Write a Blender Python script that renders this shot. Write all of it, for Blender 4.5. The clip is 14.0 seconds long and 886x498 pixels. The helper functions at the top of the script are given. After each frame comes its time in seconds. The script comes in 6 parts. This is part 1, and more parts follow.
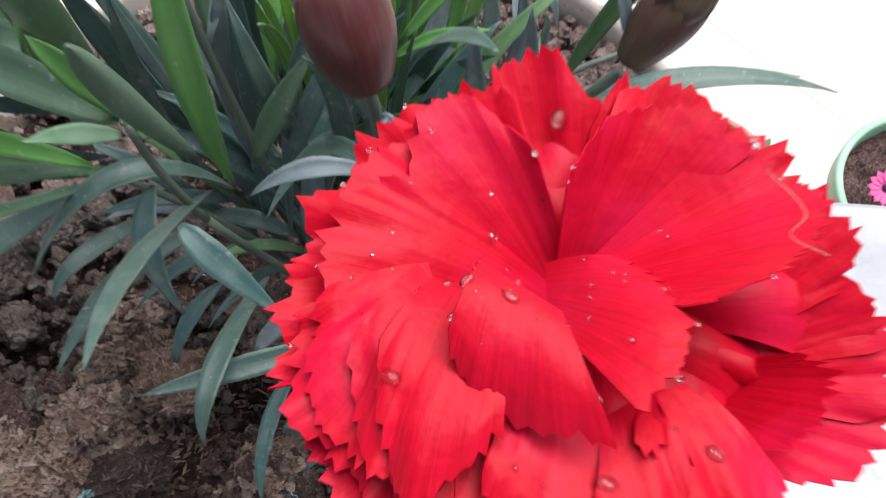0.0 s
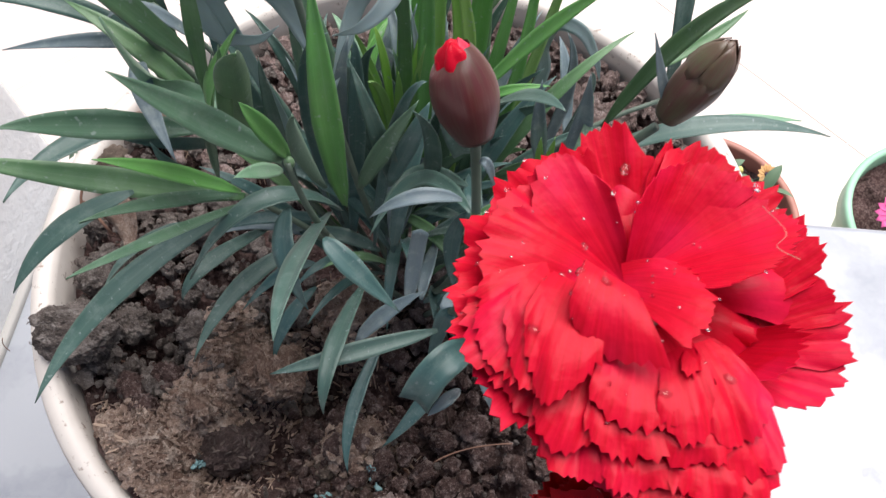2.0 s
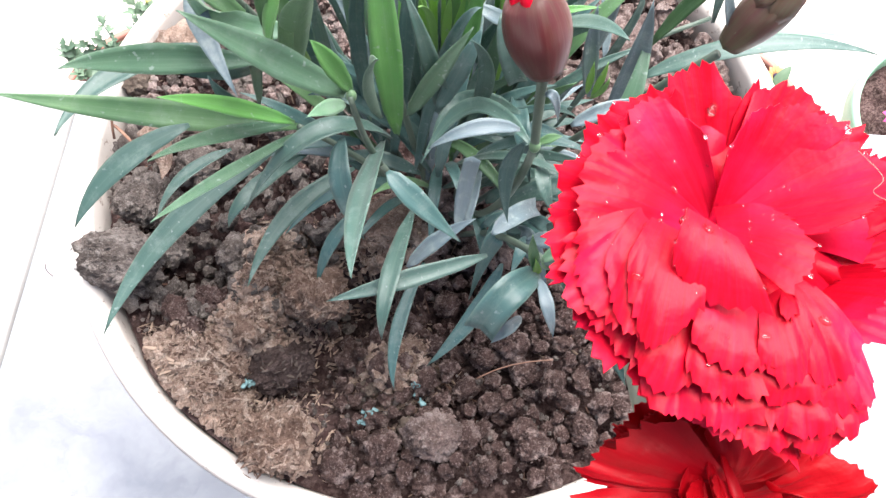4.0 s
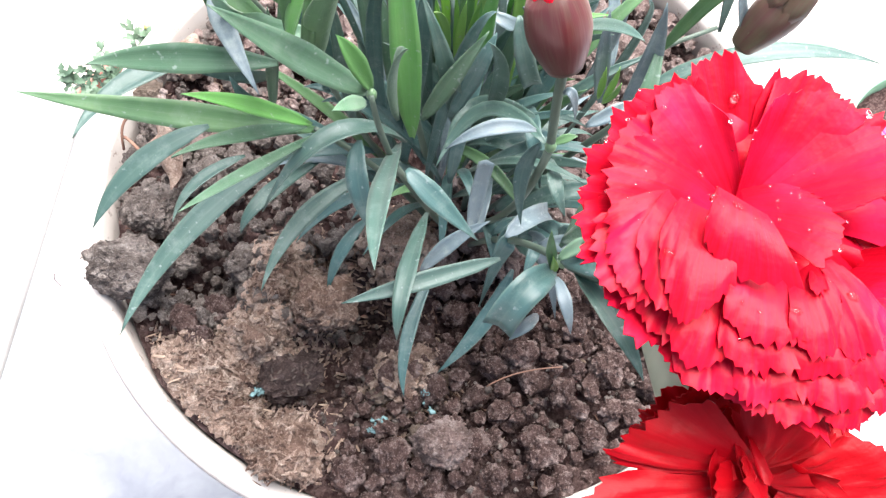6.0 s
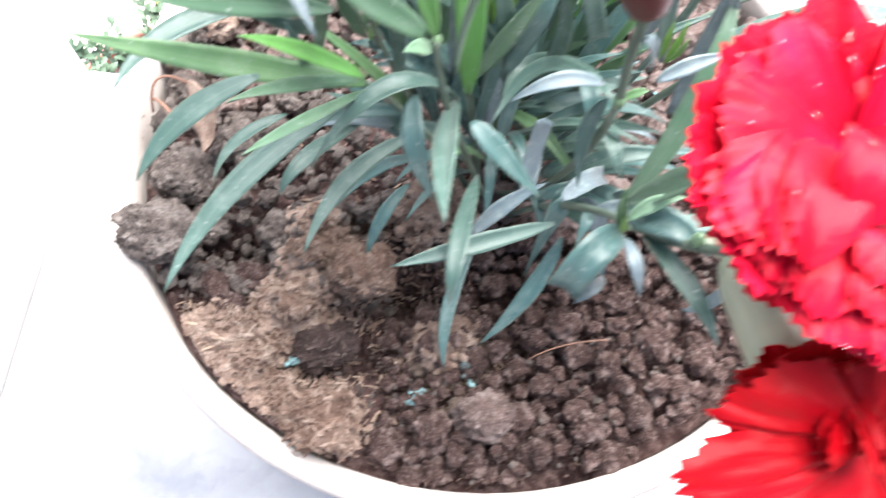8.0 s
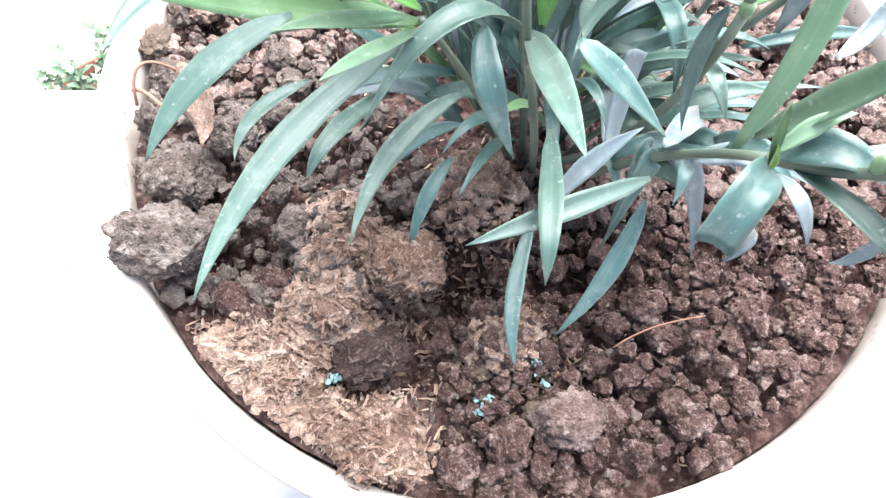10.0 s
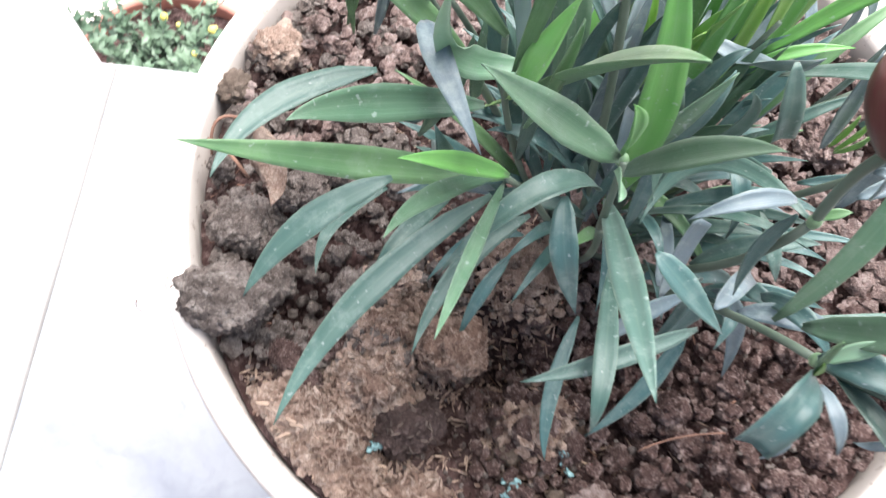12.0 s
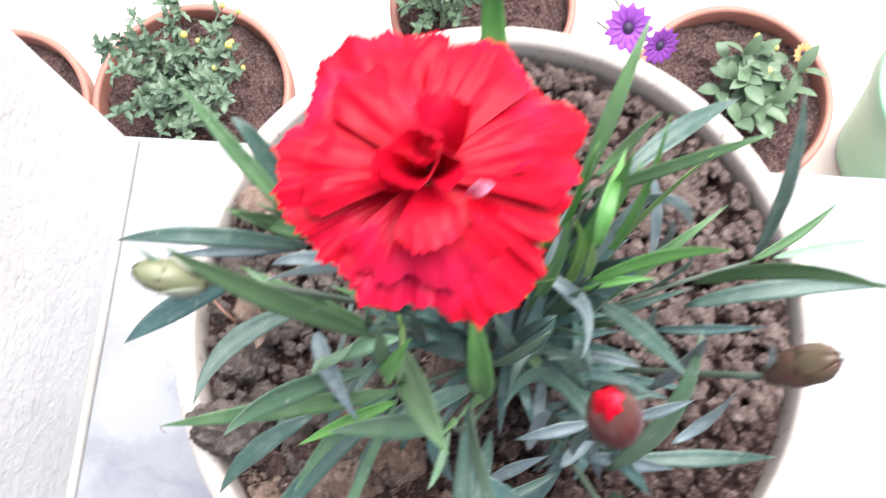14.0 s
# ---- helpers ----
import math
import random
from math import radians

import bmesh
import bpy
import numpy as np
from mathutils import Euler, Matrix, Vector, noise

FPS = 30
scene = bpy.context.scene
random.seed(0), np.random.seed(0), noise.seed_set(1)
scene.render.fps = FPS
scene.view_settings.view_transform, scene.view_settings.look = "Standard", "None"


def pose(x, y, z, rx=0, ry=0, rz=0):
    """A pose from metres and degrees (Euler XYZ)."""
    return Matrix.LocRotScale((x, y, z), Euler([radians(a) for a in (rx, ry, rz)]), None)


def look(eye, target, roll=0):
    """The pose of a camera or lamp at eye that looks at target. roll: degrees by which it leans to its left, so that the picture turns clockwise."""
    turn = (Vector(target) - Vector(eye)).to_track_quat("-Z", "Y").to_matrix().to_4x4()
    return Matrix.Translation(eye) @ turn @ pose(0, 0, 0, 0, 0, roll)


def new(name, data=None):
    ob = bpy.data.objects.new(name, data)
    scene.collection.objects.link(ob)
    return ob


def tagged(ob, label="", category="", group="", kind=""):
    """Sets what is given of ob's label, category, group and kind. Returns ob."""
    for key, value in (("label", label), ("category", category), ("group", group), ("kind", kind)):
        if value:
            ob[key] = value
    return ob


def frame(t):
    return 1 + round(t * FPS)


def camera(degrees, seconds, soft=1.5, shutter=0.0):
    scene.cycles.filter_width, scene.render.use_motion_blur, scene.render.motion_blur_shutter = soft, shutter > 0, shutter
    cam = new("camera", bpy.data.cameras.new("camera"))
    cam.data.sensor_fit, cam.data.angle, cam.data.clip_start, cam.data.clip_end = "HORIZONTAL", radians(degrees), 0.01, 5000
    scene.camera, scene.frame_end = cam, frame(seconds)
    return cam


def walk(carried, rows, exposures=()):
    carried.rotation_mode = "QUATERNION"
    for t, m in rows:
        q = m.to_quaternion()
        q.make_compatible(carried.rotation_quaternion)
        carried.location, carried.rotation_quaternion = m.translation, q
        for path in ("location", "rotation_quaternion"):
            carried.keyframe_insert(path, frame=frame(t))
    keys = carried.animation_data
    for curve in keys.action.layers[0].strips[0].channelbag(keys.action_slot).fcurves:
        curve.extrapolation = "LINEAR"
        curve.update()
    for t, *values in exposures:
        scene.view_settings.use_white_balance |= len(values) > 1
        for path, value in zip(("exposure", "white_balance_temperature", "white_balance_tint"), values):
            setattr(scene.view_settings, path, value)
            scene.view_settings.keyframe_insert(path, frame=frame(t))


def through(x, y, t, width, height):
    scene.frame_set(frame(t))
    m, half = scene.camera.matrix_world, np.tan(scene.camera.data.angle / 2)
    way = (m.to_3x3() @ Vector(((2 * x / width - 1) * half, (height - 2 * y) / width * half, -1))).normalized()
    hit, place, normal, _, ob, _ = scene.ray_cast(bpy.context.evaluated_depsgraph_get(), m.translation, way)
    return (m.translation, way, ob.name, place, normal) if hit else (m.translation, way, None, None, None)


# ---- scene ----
# Camera: a phone held by hand over a flower pot. World: rim of the pot at z = 0, its centre at the origin.
cam = camera(56.67, 14.0, soft=1.3, shutter=0.5)
PATH = [
    (0, 0.0355, -0.1191, 0.2087, 27.31, 0.63, -0.01),
    (0.5, 0.0364, -0.1317, 0.2326, 29.93, 0.60, 0.11),
    (1, 0.0349, -0.1384, 0.2441, 31.33, 0.80, 0.65),
    (1.5, 0.0295, -0.1427, 0.2471, 30.31, 1.12, 2.07),
    (2, 0.0222, -0.1397, 0.2438, 28.73, 1.02, 0.98),
    (2.5, 0.0174, -0.1364, 0.2380, 26.98, 0.32, -0.09),
    (3, 0.0186, -0.1342, 0.2434, 25.75, 0.74, -1.30),
    (3.5, 0.0153, -0.1320, 0.2461, 23.77, 0.78, -1.45),
    (4, 0.0079, -0.1353, 0.2488, 21.88, 0.93, 0.06),
    (6.5, 0.0021, -0.1423, 0.2476, 24.22, 0.20, -0.39),
    (7, 0.0048, -0.1421, 0.2480, 24.13, 0.15, -0.71),
    (7.5, 0.0005, -0.1437, 0.2484, 23.89, 0.13, -0.30),
    (8, -0.0107, -0.1447, 0.2376, 23.19, 0.02, 0.58),
    (8.2, -0.0262, -0.1464, 0.2330, 22.70, -1.00, -0.40),
    (10.3, -0.0341, -0.1355, 0.1968, 24.15, 0.05, -5.29),
    (10.5, -0.0345, -0.1354, 0.1946, 24.12, 0.51, -5.12),
    (11, -0.0435, -0.1325, 0.1936, 26.34, -0.22, -4.45),
    (11.5, -0.0460, -0.1184, 0.2022, 25.41, -1.36, -1.16),
    (12, -0.0446, -0.1058, 0.2266, 20.30, -1.77, 1.23),
    (12.5, -0.0284, -0.1072, 0.2442, 17.39, -0.90, 5.04),
    (13, -0.0118, -0.0968, 0.2716, 17.83, 0.89, 5.79),
    (13.4, -0.0191, -0.0653, 0.2786, 15.28, 2.47, -0.24),
    (13.5, -0.0200, -0.0619, 0.2803, 15.60, 2.44, -0.85),
    (13.7, -0.0168, -0.0598, 0.2866, 14.59, 2.37, -1.40),
    (13.8, -0.0165, -0.0597, 0.2959, 14.59, 2.59, -1.15),
    (14, -0.0073, -0.0549, 0.3114, 14.67, 2.35, -0.68),
]
EXPOSURES = [(0.0, 1), (0.8, 0.72), (2.0, 0.98), (2.5, 1.36), (3.0, 1.40), (3.5, 1.48), (4.0, 2.1), (6.5, 2.3), (7.5, 2.3), (8.2, 2.65), (10.5, 3.0), (11.0, 2.85), (11.5, 2.4), (12.5, 2.16), (13.0, 2.22), (13.5, 1.65), (14.0, 1.7)]
walk(cam, [(t, pose(x, y, z, rx, ry, rz)) for t, x, y, z, rx, ry, rz in PATH], EXPOSURES)

# ---- light: bright overcast day, soft light from the open side beyond the ledge ----
world = bpy.data.worlds.new("overcast_sky")
scene.world = world
world.use_nodes = True
wn = world.node_tree
sky = wn.nodes.new("ShaderNodeTexSky")
sky.sky_type = "NISHITA"
sky.sun_disc = False
sky.sun_elevation = radians(67)
sky.sun_rotation = radians(40)
sky.air_density, sky.dust_density, sky.ozone_density = 1.0, 4.0, 0.6
wn.links.new(sky.outputs["Color"], wn.nodes["Background"].inputs["Color"])
wn.nodes["Background"].inputs["Strength"].default_value = 0.055
sun = new("sun", bpy.data.lights.new("sun", "SUN"))
sun.data.energy = 2.7
sun.data.angle = radians(60)
sun.data.color = (1.0, 0.99, 0.995)
sun.matrix_world = look((0.36, 0.42, 1.3), (0.0, 0.0, 0.0))


# ---- mesh and node helpers ----
def mesh_of(name, verts, faces, uvs=None, smooth=True):
    me = bpy.data.meshes.new(name)
    me.from_pydata([tuple(v) for v in verts], [], faces)
    if uvs is not None:
        layer = me.uv_layers.new(name="UVMap")
        idx = np.empty(len(me.loops), dtype=np.int32)
        me.loops.foreach_get("vertex_index", idx)
        layer.data.foreach_set("uv", np.asarray(uvs, dtype=np.float32)[idx].ravel())
    if smooth:
        me.polygons.foreach_set("use_smooth", np.ones(len(me.polygons), dtype=bool))
    me.update()
    return me


def thing(name, label, category, group="", kind="", place=(0, 0, 0)):
    ob = new(name)
    ob.location = place
    return tagged(ob, label, category, group, kind)


def part(name, me, material, parent, label=""):
    if isinstance(me, bmesh.types.BMesh):
        data = bpy.data.meshes.new(name)
        me.to_mesh(data)
        me.free()
        me = data
    if not me.materials:
        me.materials.append(material)
    ob = new(name, me)
    ob.parent = parent
    return tagged(ob, label)


def solid(name, me, material, label, category, group="", kind=""):
    ob = part(name, me, material, None)
    return tagged(ob, label, category, group, kind)


def bm_smooth(bm):
    for f in bm.faces:
        f.smooth = True
    return bm


def lathe(profile, segments=96, close=False):
    """A turned body from (radius, height) pairs."""
    bm = bmesh.new()
    rings = []
    for r, z in profile:
        rings.append([bm.verts.new((r * math.cos(2 * math.pi * i / segments), r * math.sin(2 * math.pi * i / segments), z)) for i in range(segments)])
    for a, b in zip(rings, rings[1:]):
        for i in range(segments):
            j = (i + 1) % segments
            bm.faces.new((a[i], a[j], b[j], b[i]))
    if close:
        bm.faces.new(rings[0][::-1])
        bm.faces.new(rings[-1])
    return bm_smooth(bm)


def tube(points, radii, sides=8):
    """A tapering round stem along points."""
    pts = [Vector(p) for p in points]
    bm = bmesh.new()
    rings = []
    side = None
    for i, p in enumerate(pts):
        d = (pts[min(i + 1, len(pts) - 1)] - pts[max(i - 1, 0)]).normalized()
        if side is None:
            side = d.orthogonal().normalized()
        side = (side - d * side.dot(d)).normalized()
        up = d.cross(side)
        r = radii[i]
        rings.append([bm.verts.new(p + r * (math.cos(2 * math.pi * k / sides) * side + math.sin(2 * math.pi * k / sides) * up)) for k in range(sides)])
    for a, b in zip(rings, rings[1:]):
        for k in range(sides):
            bm.faces.new((a[k], a[(k + 1) % sides], b[(k + 1) % sides], b[k]))
    bm.faces.new(rings[0][::-1])
    bm.faces.new(rings[-1])
    return bm_smooth(bm)


def bend(a, m, b, n):
    """n + 1 points of a curve from a to b that passes through m half way."""
    a, m, b = Vector(a), Vector(m), Vector(b)
    c = 2 * m - (a + b) / 2
    return [(1 - t) ** 2 * a + 2 * t * (1 - t) * c + t * t * b for t in [i / n for i in range(n + 1)]]


def box(size, centre, bevel=0.0, segments=3):
    bm = bmesh.new()
    bmesh.ops.create_cube(bm, size=1.0)
    bmesh.ops.scale(bm, vec=size, verts=bm.verts)
    if bevel:
        bmesh.ops.bevel(bm, geom=list(bm.edges), offset=bevel, segments=segments, profile=0.5, affect="EDGES")
    bmesh.ops.translate(bm, vec=centre, verts=bm.verts)
    return bm


class Nodes:
    """A short way to write node materials."""

    def __init__(self, name):
        self.mat = bpy.data.materials.new(name)
        self.mat.use_nodes = True
        self.tree = self.mat.node_tree
        self.bsdf = self.tree.nodes["Principled BSDF"]
        self.out = self.tree.nodes["Material Output"]

    def add(self, kind, **inputs):
        node = self.tree.nodes.new(kind)
        for key, value in inputs.items():
            self.set(node, key.replace("_", " "), value)
        return node

    def set(self, node, key, value):
        socket = node.inputs[int(key)] if key.isdigit() else node.inputs[key]
        if isinstance(value, bpy.types.NodeSocket):
            self.tree.links.new(value, socket)
        else:
            socket.default_value = value

    def coords(self, which="Object"):
        return self.add("ShaderNodeTexCoord").outputs[which]

    def scaled(self, vector, scale):
        node = self.add("ShaderNodeMapping", Vector=vector)
        node.inputs["Scale"].default_value = scale
        return node.outputs["Vector"]

    def noise(self, vector, scale, detail=4.0, rough=0.55):
        return self.add("ShaderNodeTexNoise", Vector=vector, Scale=scale, Detail=detail, Roughness=rough).outputs["Fac"]

    def ramp(self, fac, *stops):
        node = self.add("ShaderNodeValToRGB", Fac=fac)
        while len(node.color_ramp.elements) < len(stops):
            node.color_ramp.elements.new(0.5)
        for e, (pos, col) in zip(node.color_ramp.elements, stops):
            e.position = pos
            e.color = (*col, 1) if len(col) == 3 else col
        return node.outputs["Color"]

    def mix(self, fac, a, b, blend="MIX"):
        node = self.tree.nodes.new("ShaderNodeMix")
        node.data_type = "RGBA"
        node.blend_type = blend
        for socket, value in ((node.inputs[0], fac), (node.inputs[6], a), (node.inputs[7], b)):
            if isinstance(value, bpy.types.NodeSocket):
                self.tree.links.new(value, socket)
            else:
                socket.default_value = (*value, 1) if isinstance(value, tuple) and len(value) == 3 else value
        return node.outputs[2]

    def math(self, op, a, b=0.5):
        node = self.tree.nodes.new("ShaderNodeMath")
        node.operation = op
        for socket, value in ((node.inputs[0], a), (node.inputs[1], b)):
            if isinstance(value, bpy.types.NodeSocket):
                self.tree.links.new(value, socket)
            else:
                socket.default_value = value
        return node.outputs[0]

    def bump(self, height, strength, distance):
        node = self.add("ShaderNodeBump", Height=height, Strength=strength, Distance=distance)
        self.set(self.bsdf, "Normal", node.outputs["Normal"])

    def random(self):
        return self.add("ShaderNodeObjectInfo").outputs["Random"]

    def done(self, color, rough, translucent=0.0, glow_color=None, **more):
        self.set(self.bsdf, "Base Color", (*color, 1) if isinstance(color, tuple) else color)
        self.set(self.bsdf, "Roughness", rough)
        for key, value in more.items():
            self.set(self.bsdf, key.replace("_", " "), value)
        if translucent:
            tr = self.add("ShaderNodeBsdfTranslucent", Color=(glow_color if glow_color is not None else color))
            mixer = self.add("ShaderNodeMixShader", Fac=translucent)
            self.tree.links.new(self.bsdf.outputs[0], mixer.inputs[1])
            self.tree.links.new(tr.outputs[0], mixer.inputs[2])
            self.tree.links.new(mixer.outputs[0], self.out.inputs["Surface"])
        return self.mat


# ---- materials ----
def leaf_material(name, dark, light, dust):
    n = Nodes(name)
    co = n.coords()
    uv = n.coords("UV")
    base = n.mix(n.ramp(n.noise(co, 60.0, 3.0), (0.3, (0, 0, 0)), (0.7, (1, 1, 1))), dark, light)
    rnd = n.random()
    base = n.mix(n.math("MULTIPLY", rnd, 0.5), base, light)
    veins = n.noise(n.scaled(uv, (55.0, 1.2, 1.0)), 1.0, 2.0)
    base = n.mix(n.ramp(veins, (0.42, (0, 0, 0)), (0.62, (0.35, 0.35, 0.35))), base, light)
    aside = n.math("ABSOLUTE", n.math("SUBTRACT", n.add("ShaderNodeSeparateXYZ", Vector=uv).outputs["X"], 0.5))
    base = n.mix(n.ramp(aside, (0.0, (0.16, 0.16, 0.16)), (0.07, (0, 0, 0)), (0.43, (0, 0, 0)), (0.5, (0.45, 0.45, 0.45))), base, n.mix(0.45, light, (0.36, 0.46, 0.34)))
    bloom = n.ramp(n.noise(co, 210.0, 5.0, 0.7), (0.5, (0, 0, 0)), (0.78, (1, 1, 1)))
    base = n.mix(n.math("MULTIPLY", bloom, dust), base, (0.42, 0.5, 0.46))
    spots = n.ramp(n.noise(co, 620.0, 2.0, 0.5), (0.66, (0, 0, 0)), (0.74, (0.5, 0.5, 0.5)))
    base = n.mix(spots, base, (0.40, 0.46, 0.44))
    n.bump(veins, 0.25, 0.0004)
    return n.done(base, n.ramp(bloom, (0.0, (0.34, 0.34, 0.34)), (1.0, (0.55, 0.55, 0.55))), 0.22, n.mix(0.5, base, (0.13, 0.26, 0.05)), Specular_IOR_Level=0.68, Sheen_Weight=0.1)


LEAF = {
    "b": leaf_material("leaf_blue_green", (0.033, 0.087, 0.070), (0.088, 0.162, 0.138), 0.30),
    "d": leaf_material("leaf_dark", (0.030, 0.080, 0.077), (0.080, 0.171, 0.165), 0.30),
    "w": leaf_material("leaf_grey_underside", (0.217, 0.305, 0.320), (0.435, 0.555, 0.583), 0.6),
    "m": leaf_material("leaf_mid_green", (0.043, 0.120, 0.067), (0.114, 0.212, 0.131), 0.22),
    "v": leaf_material("leaf_dusty_grey", (0.086, 0.134, 0.152), (0.215, 0.281, 0.317), 0.6),
    "g": leaf_material("leaf_green", (0.056, 0.151, 0.066), (0.151, 0.289, 0.124), 0.2),
    "G": leaf_material("leaf_fresh_green", (0.070, 0.255, 0.049), (0.171, 0.441, 0.107), 0.1),
    "y": leaf_material("leaf_yellow_green", (0.149, 0.348, 0.070), (0.306, 0.536, 0.146), 0.12),
    "Y": leaf_material("leaf_young", (0.178, 0.415, 0.063), (0.340, 0.596, 0.121), 0.08),
    "p": leaf_material("leaf_pale", (0.134, 0.304, 0.165), (0.316, 0.516, 0.339), 0.4),
}


def stem_material():
    n = Nodes("stem_green")
    co = n.coords()
    base = n.ramp(n.noise(co, 45.0, 4.0), (0.3, (0.075, 0.11, 0.08)), (0.7, (0.15, 0.19, 0.15)))
    return n.done(base, 0.45, 0.1)


def petal_material(name, deep, bright, pale, through):
    n = Nodes(name)
    uv = n.coords("UV")
    co = n.coords()
    streak = n.noise(n.scaled(uv, (30.0, 1.6, 1.0)), 1.0, 4.0)
    base = n.mix(n.ramp(streak, (0.25, (0, 0, 0)), (0.8, (1, 1, 1))), deep, bright)
    cloud = n.ramp(n.noise(co, 55.0, 2.0), (0.52, (0, 0, 0)), (0.8, (0.55, 0.55, 0.55)))
    base = n.mix(cloud, base, pale)
    fine = n.noise(n.scaled(uv, (75.0, 5.0, 1.0)), 1.0, 3.0)
    crinkle = n.noise(co, 240.0, 3.0, 0.55)
    n.bump(n.math("ADD", crinkle, n.math("MULTIPLY", n.math("ADD", streak, fine), 0.08)), 0.3, 0.0010)
    return n.done(base, 0.42, through, n.mix(0.3, base, (0.6, 0.0, 0.01)), Specular_IOR_Level=0.16)


PETAL = petal_material("petal_red", (0.46, 0.0016, 0.011), (0.68, 0.0046, 0.034), (0.82, 0.019, 0.12), 0.16)
# nodding flower's copy of the red, darkened for the larger flower's shade
PETAL_SHADED = petal_material("petal_red_shaded", (0.32, 0.0008, 0.004), (0.42, 0.002, 0.008), (0.48, 0.004, 0.018), 0.2)
PETAL_ROSE = petal_material("petal_rose_red", (0.66, 0.03, 0.07), (0.80, 0.10, 0.17), (0.86, 0.25, 0.33), 0.2)
PETAL_PALE = petal_material("petal_pinkish_white", (0.72, 0.16, 0.28), (0.82, 0.40, 0.52), (0.88, 0.6, 0.7), 0.2)
STEM = stem_material()


def calyx_material(name, green, red, amount):
    n = Nodes(name)
    uv = n.coords("UV")
    co = n.coords()
    stripe = n.noise(n.scaled(uv, (26.0, 1.0, 1.0)), 1.0, 3.0)
    patch = n.math("ADD", n.math("MULTIPLY", n.noise(co, 90.0, 3.0), 0.7), n.math("MULTIPLY", stripe, 0.5))
    base = n.mix(n.ramp(patch, (0.45 - amount, (0, 0, 0)), (0.75 - amount * 0.5, (1, 1, 1))), green, red)
    base = n.mix(n.ramp(n.noise(n.scaled(uv, (60.0, 2.0, 1.0)), 1.0, 3.0), (0.5, (0, 0, 0)), (0.7, (0.14, 0.14, 0.14))), base, n.mix(0.5, green, (0.3, 0.24, 0.18)))
    n.bump(stripe, 0.2, 0.0004)
    return n.done(base, 0.34, 0.08, base)


CALYX_RED = calyx_material("calyx_reddish", (0.075, 0.062, 0.035), (0.098, 0.023, 0.024), 0.26)
CALYX_BROWN = calyx_material("calyx_brown_green", (0.10, 0.12, 0.055), (0.125, 0.05, 0.046), 0.12)
CALYX_GREEN = calyx_material("calyx_green", (0.15, 0.19, 0.09), (0.23, 0.23, 0.14), 0.1)
CALYX_PALE = calyx_material("calyx_pale", (0.27, 0.31, 0.23), (0.38, 0.40, 0.30), 0.0)


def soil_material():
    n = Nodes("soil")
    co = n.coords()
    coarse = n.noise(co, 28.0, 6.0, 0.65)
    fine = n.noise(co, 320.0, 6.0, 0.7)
    # bed darker than the clods: the shade of their gaps is in its colour
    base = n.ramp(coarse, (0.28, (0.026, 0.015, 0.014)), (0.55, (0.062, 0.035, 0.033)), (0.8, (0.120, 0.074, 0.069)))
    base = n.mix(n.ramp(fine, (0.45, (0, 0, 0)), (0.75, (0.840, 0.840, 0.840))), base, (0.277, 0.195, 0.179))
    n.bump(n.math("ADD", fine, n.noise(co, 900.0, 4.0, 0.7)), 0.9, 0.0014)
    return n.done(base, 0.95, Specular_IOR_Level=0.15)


def clod_material(name, dark, mid, light):
    n = Nodes(name)
    co = n.coords()
    rnd = n.random()
    grit = n.noise(co, 260.0, 7.0, 0.72)
    base = n.ramp(n.noise(co, 90.0, 5.0, 0.6), (0.3, dark), (0.55, mid), (0.78, light))
    base = n.mix(n.ramp(grit, (0.50, (0, 0, 0)), (0.68, (0.960, 0.960, 0.960))), base, light)
    base = n.mix(n.math("MULTIPLY", rnd, 0.35), base, dark)
    speck = n.noise(co, 1300.0, 3.0, 0.7)
    base = n.mix(n.ramp(speck, (0.36, (0.5, 0.5, 0.5)), (0.48, (0, 0, 0))), base, dark)
    base = n.mix(n.ramp(speck, (0.56, (0, 0, 0)), (0.66, (0.45, 0.45, 0.45))), base, light)
    fine = n.noise(co, 3200.0, 3.0, 0.7)
    n.bump(n.math("ADD", n.math("MULTIPLY", grit, 0.8), n.math("ADD", speck, n.math("MULTIPLY", fine, 0.6))), 1.0, 0.0028)
    return n.done(base, 0.95, Specular_IOR_Level=0.12)


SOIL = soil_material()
CLOD = clod_material("clod_brown", (0.055, 0.032, 0.029), (0.200, 0.126, 0.112), (0.56, 0.435, 0.40))
CLOD_DRY = clod_material("clod_dry_brown", (0.13, 0.09, 0.08), (0.37, 0.265, 0.24), (0.66, 0.54, 0.50))
CLOD_GREY = clod_material("clod_grey_brown", (0.09, 0.073, 0.066), (0.27, 0.222, 0.20), (0.54, 0.475, 0.435))
PEAT = clod_material("fibre_brown", (0.27, 0.175, 0.135), (0.62, 0.445, 0.36), (0.88, 0.73, 0.62))
PEAT_BALL = clod_material("peat_brown", (0.13, 0.076, 0.058), (0.38, 0.25, 0.195), (0.66, 0.50, 0.41))
DARK_LUMP = clod_material("peat_dark", (0.055, 0.037, 0.034), (0.14, 0.098, 0.090), (0.29, 0.215, 0.20))
PEBBLE = clod_material("pebble_pale", (0.16, 0.12, 0.095), (0.27, 0.21, 0.17), (0.38, 0.31, 0.26))


def plain(name, low, high, scale, rough, bump=0.0, **more):
    n = Nodes(name)
    co = n.coords()
    grain = n.noise(co, scale, 5.0, 0.6)
    base = n.mix(n.ramp(n.noise(co, scale * 0.09, 3.0), (0.3, (0, 0, 0)), (0.7, (1, 1, 1))), low, high)
    base = n.mix(n.ramp(grain, (0.45, (0, 0, 0)), (0.8, (0.5, 0.5, 0.5))), base, low)
    if bump:
        n.bump(grain, 0.5, bump)
    return n.done(base, rough, **more)


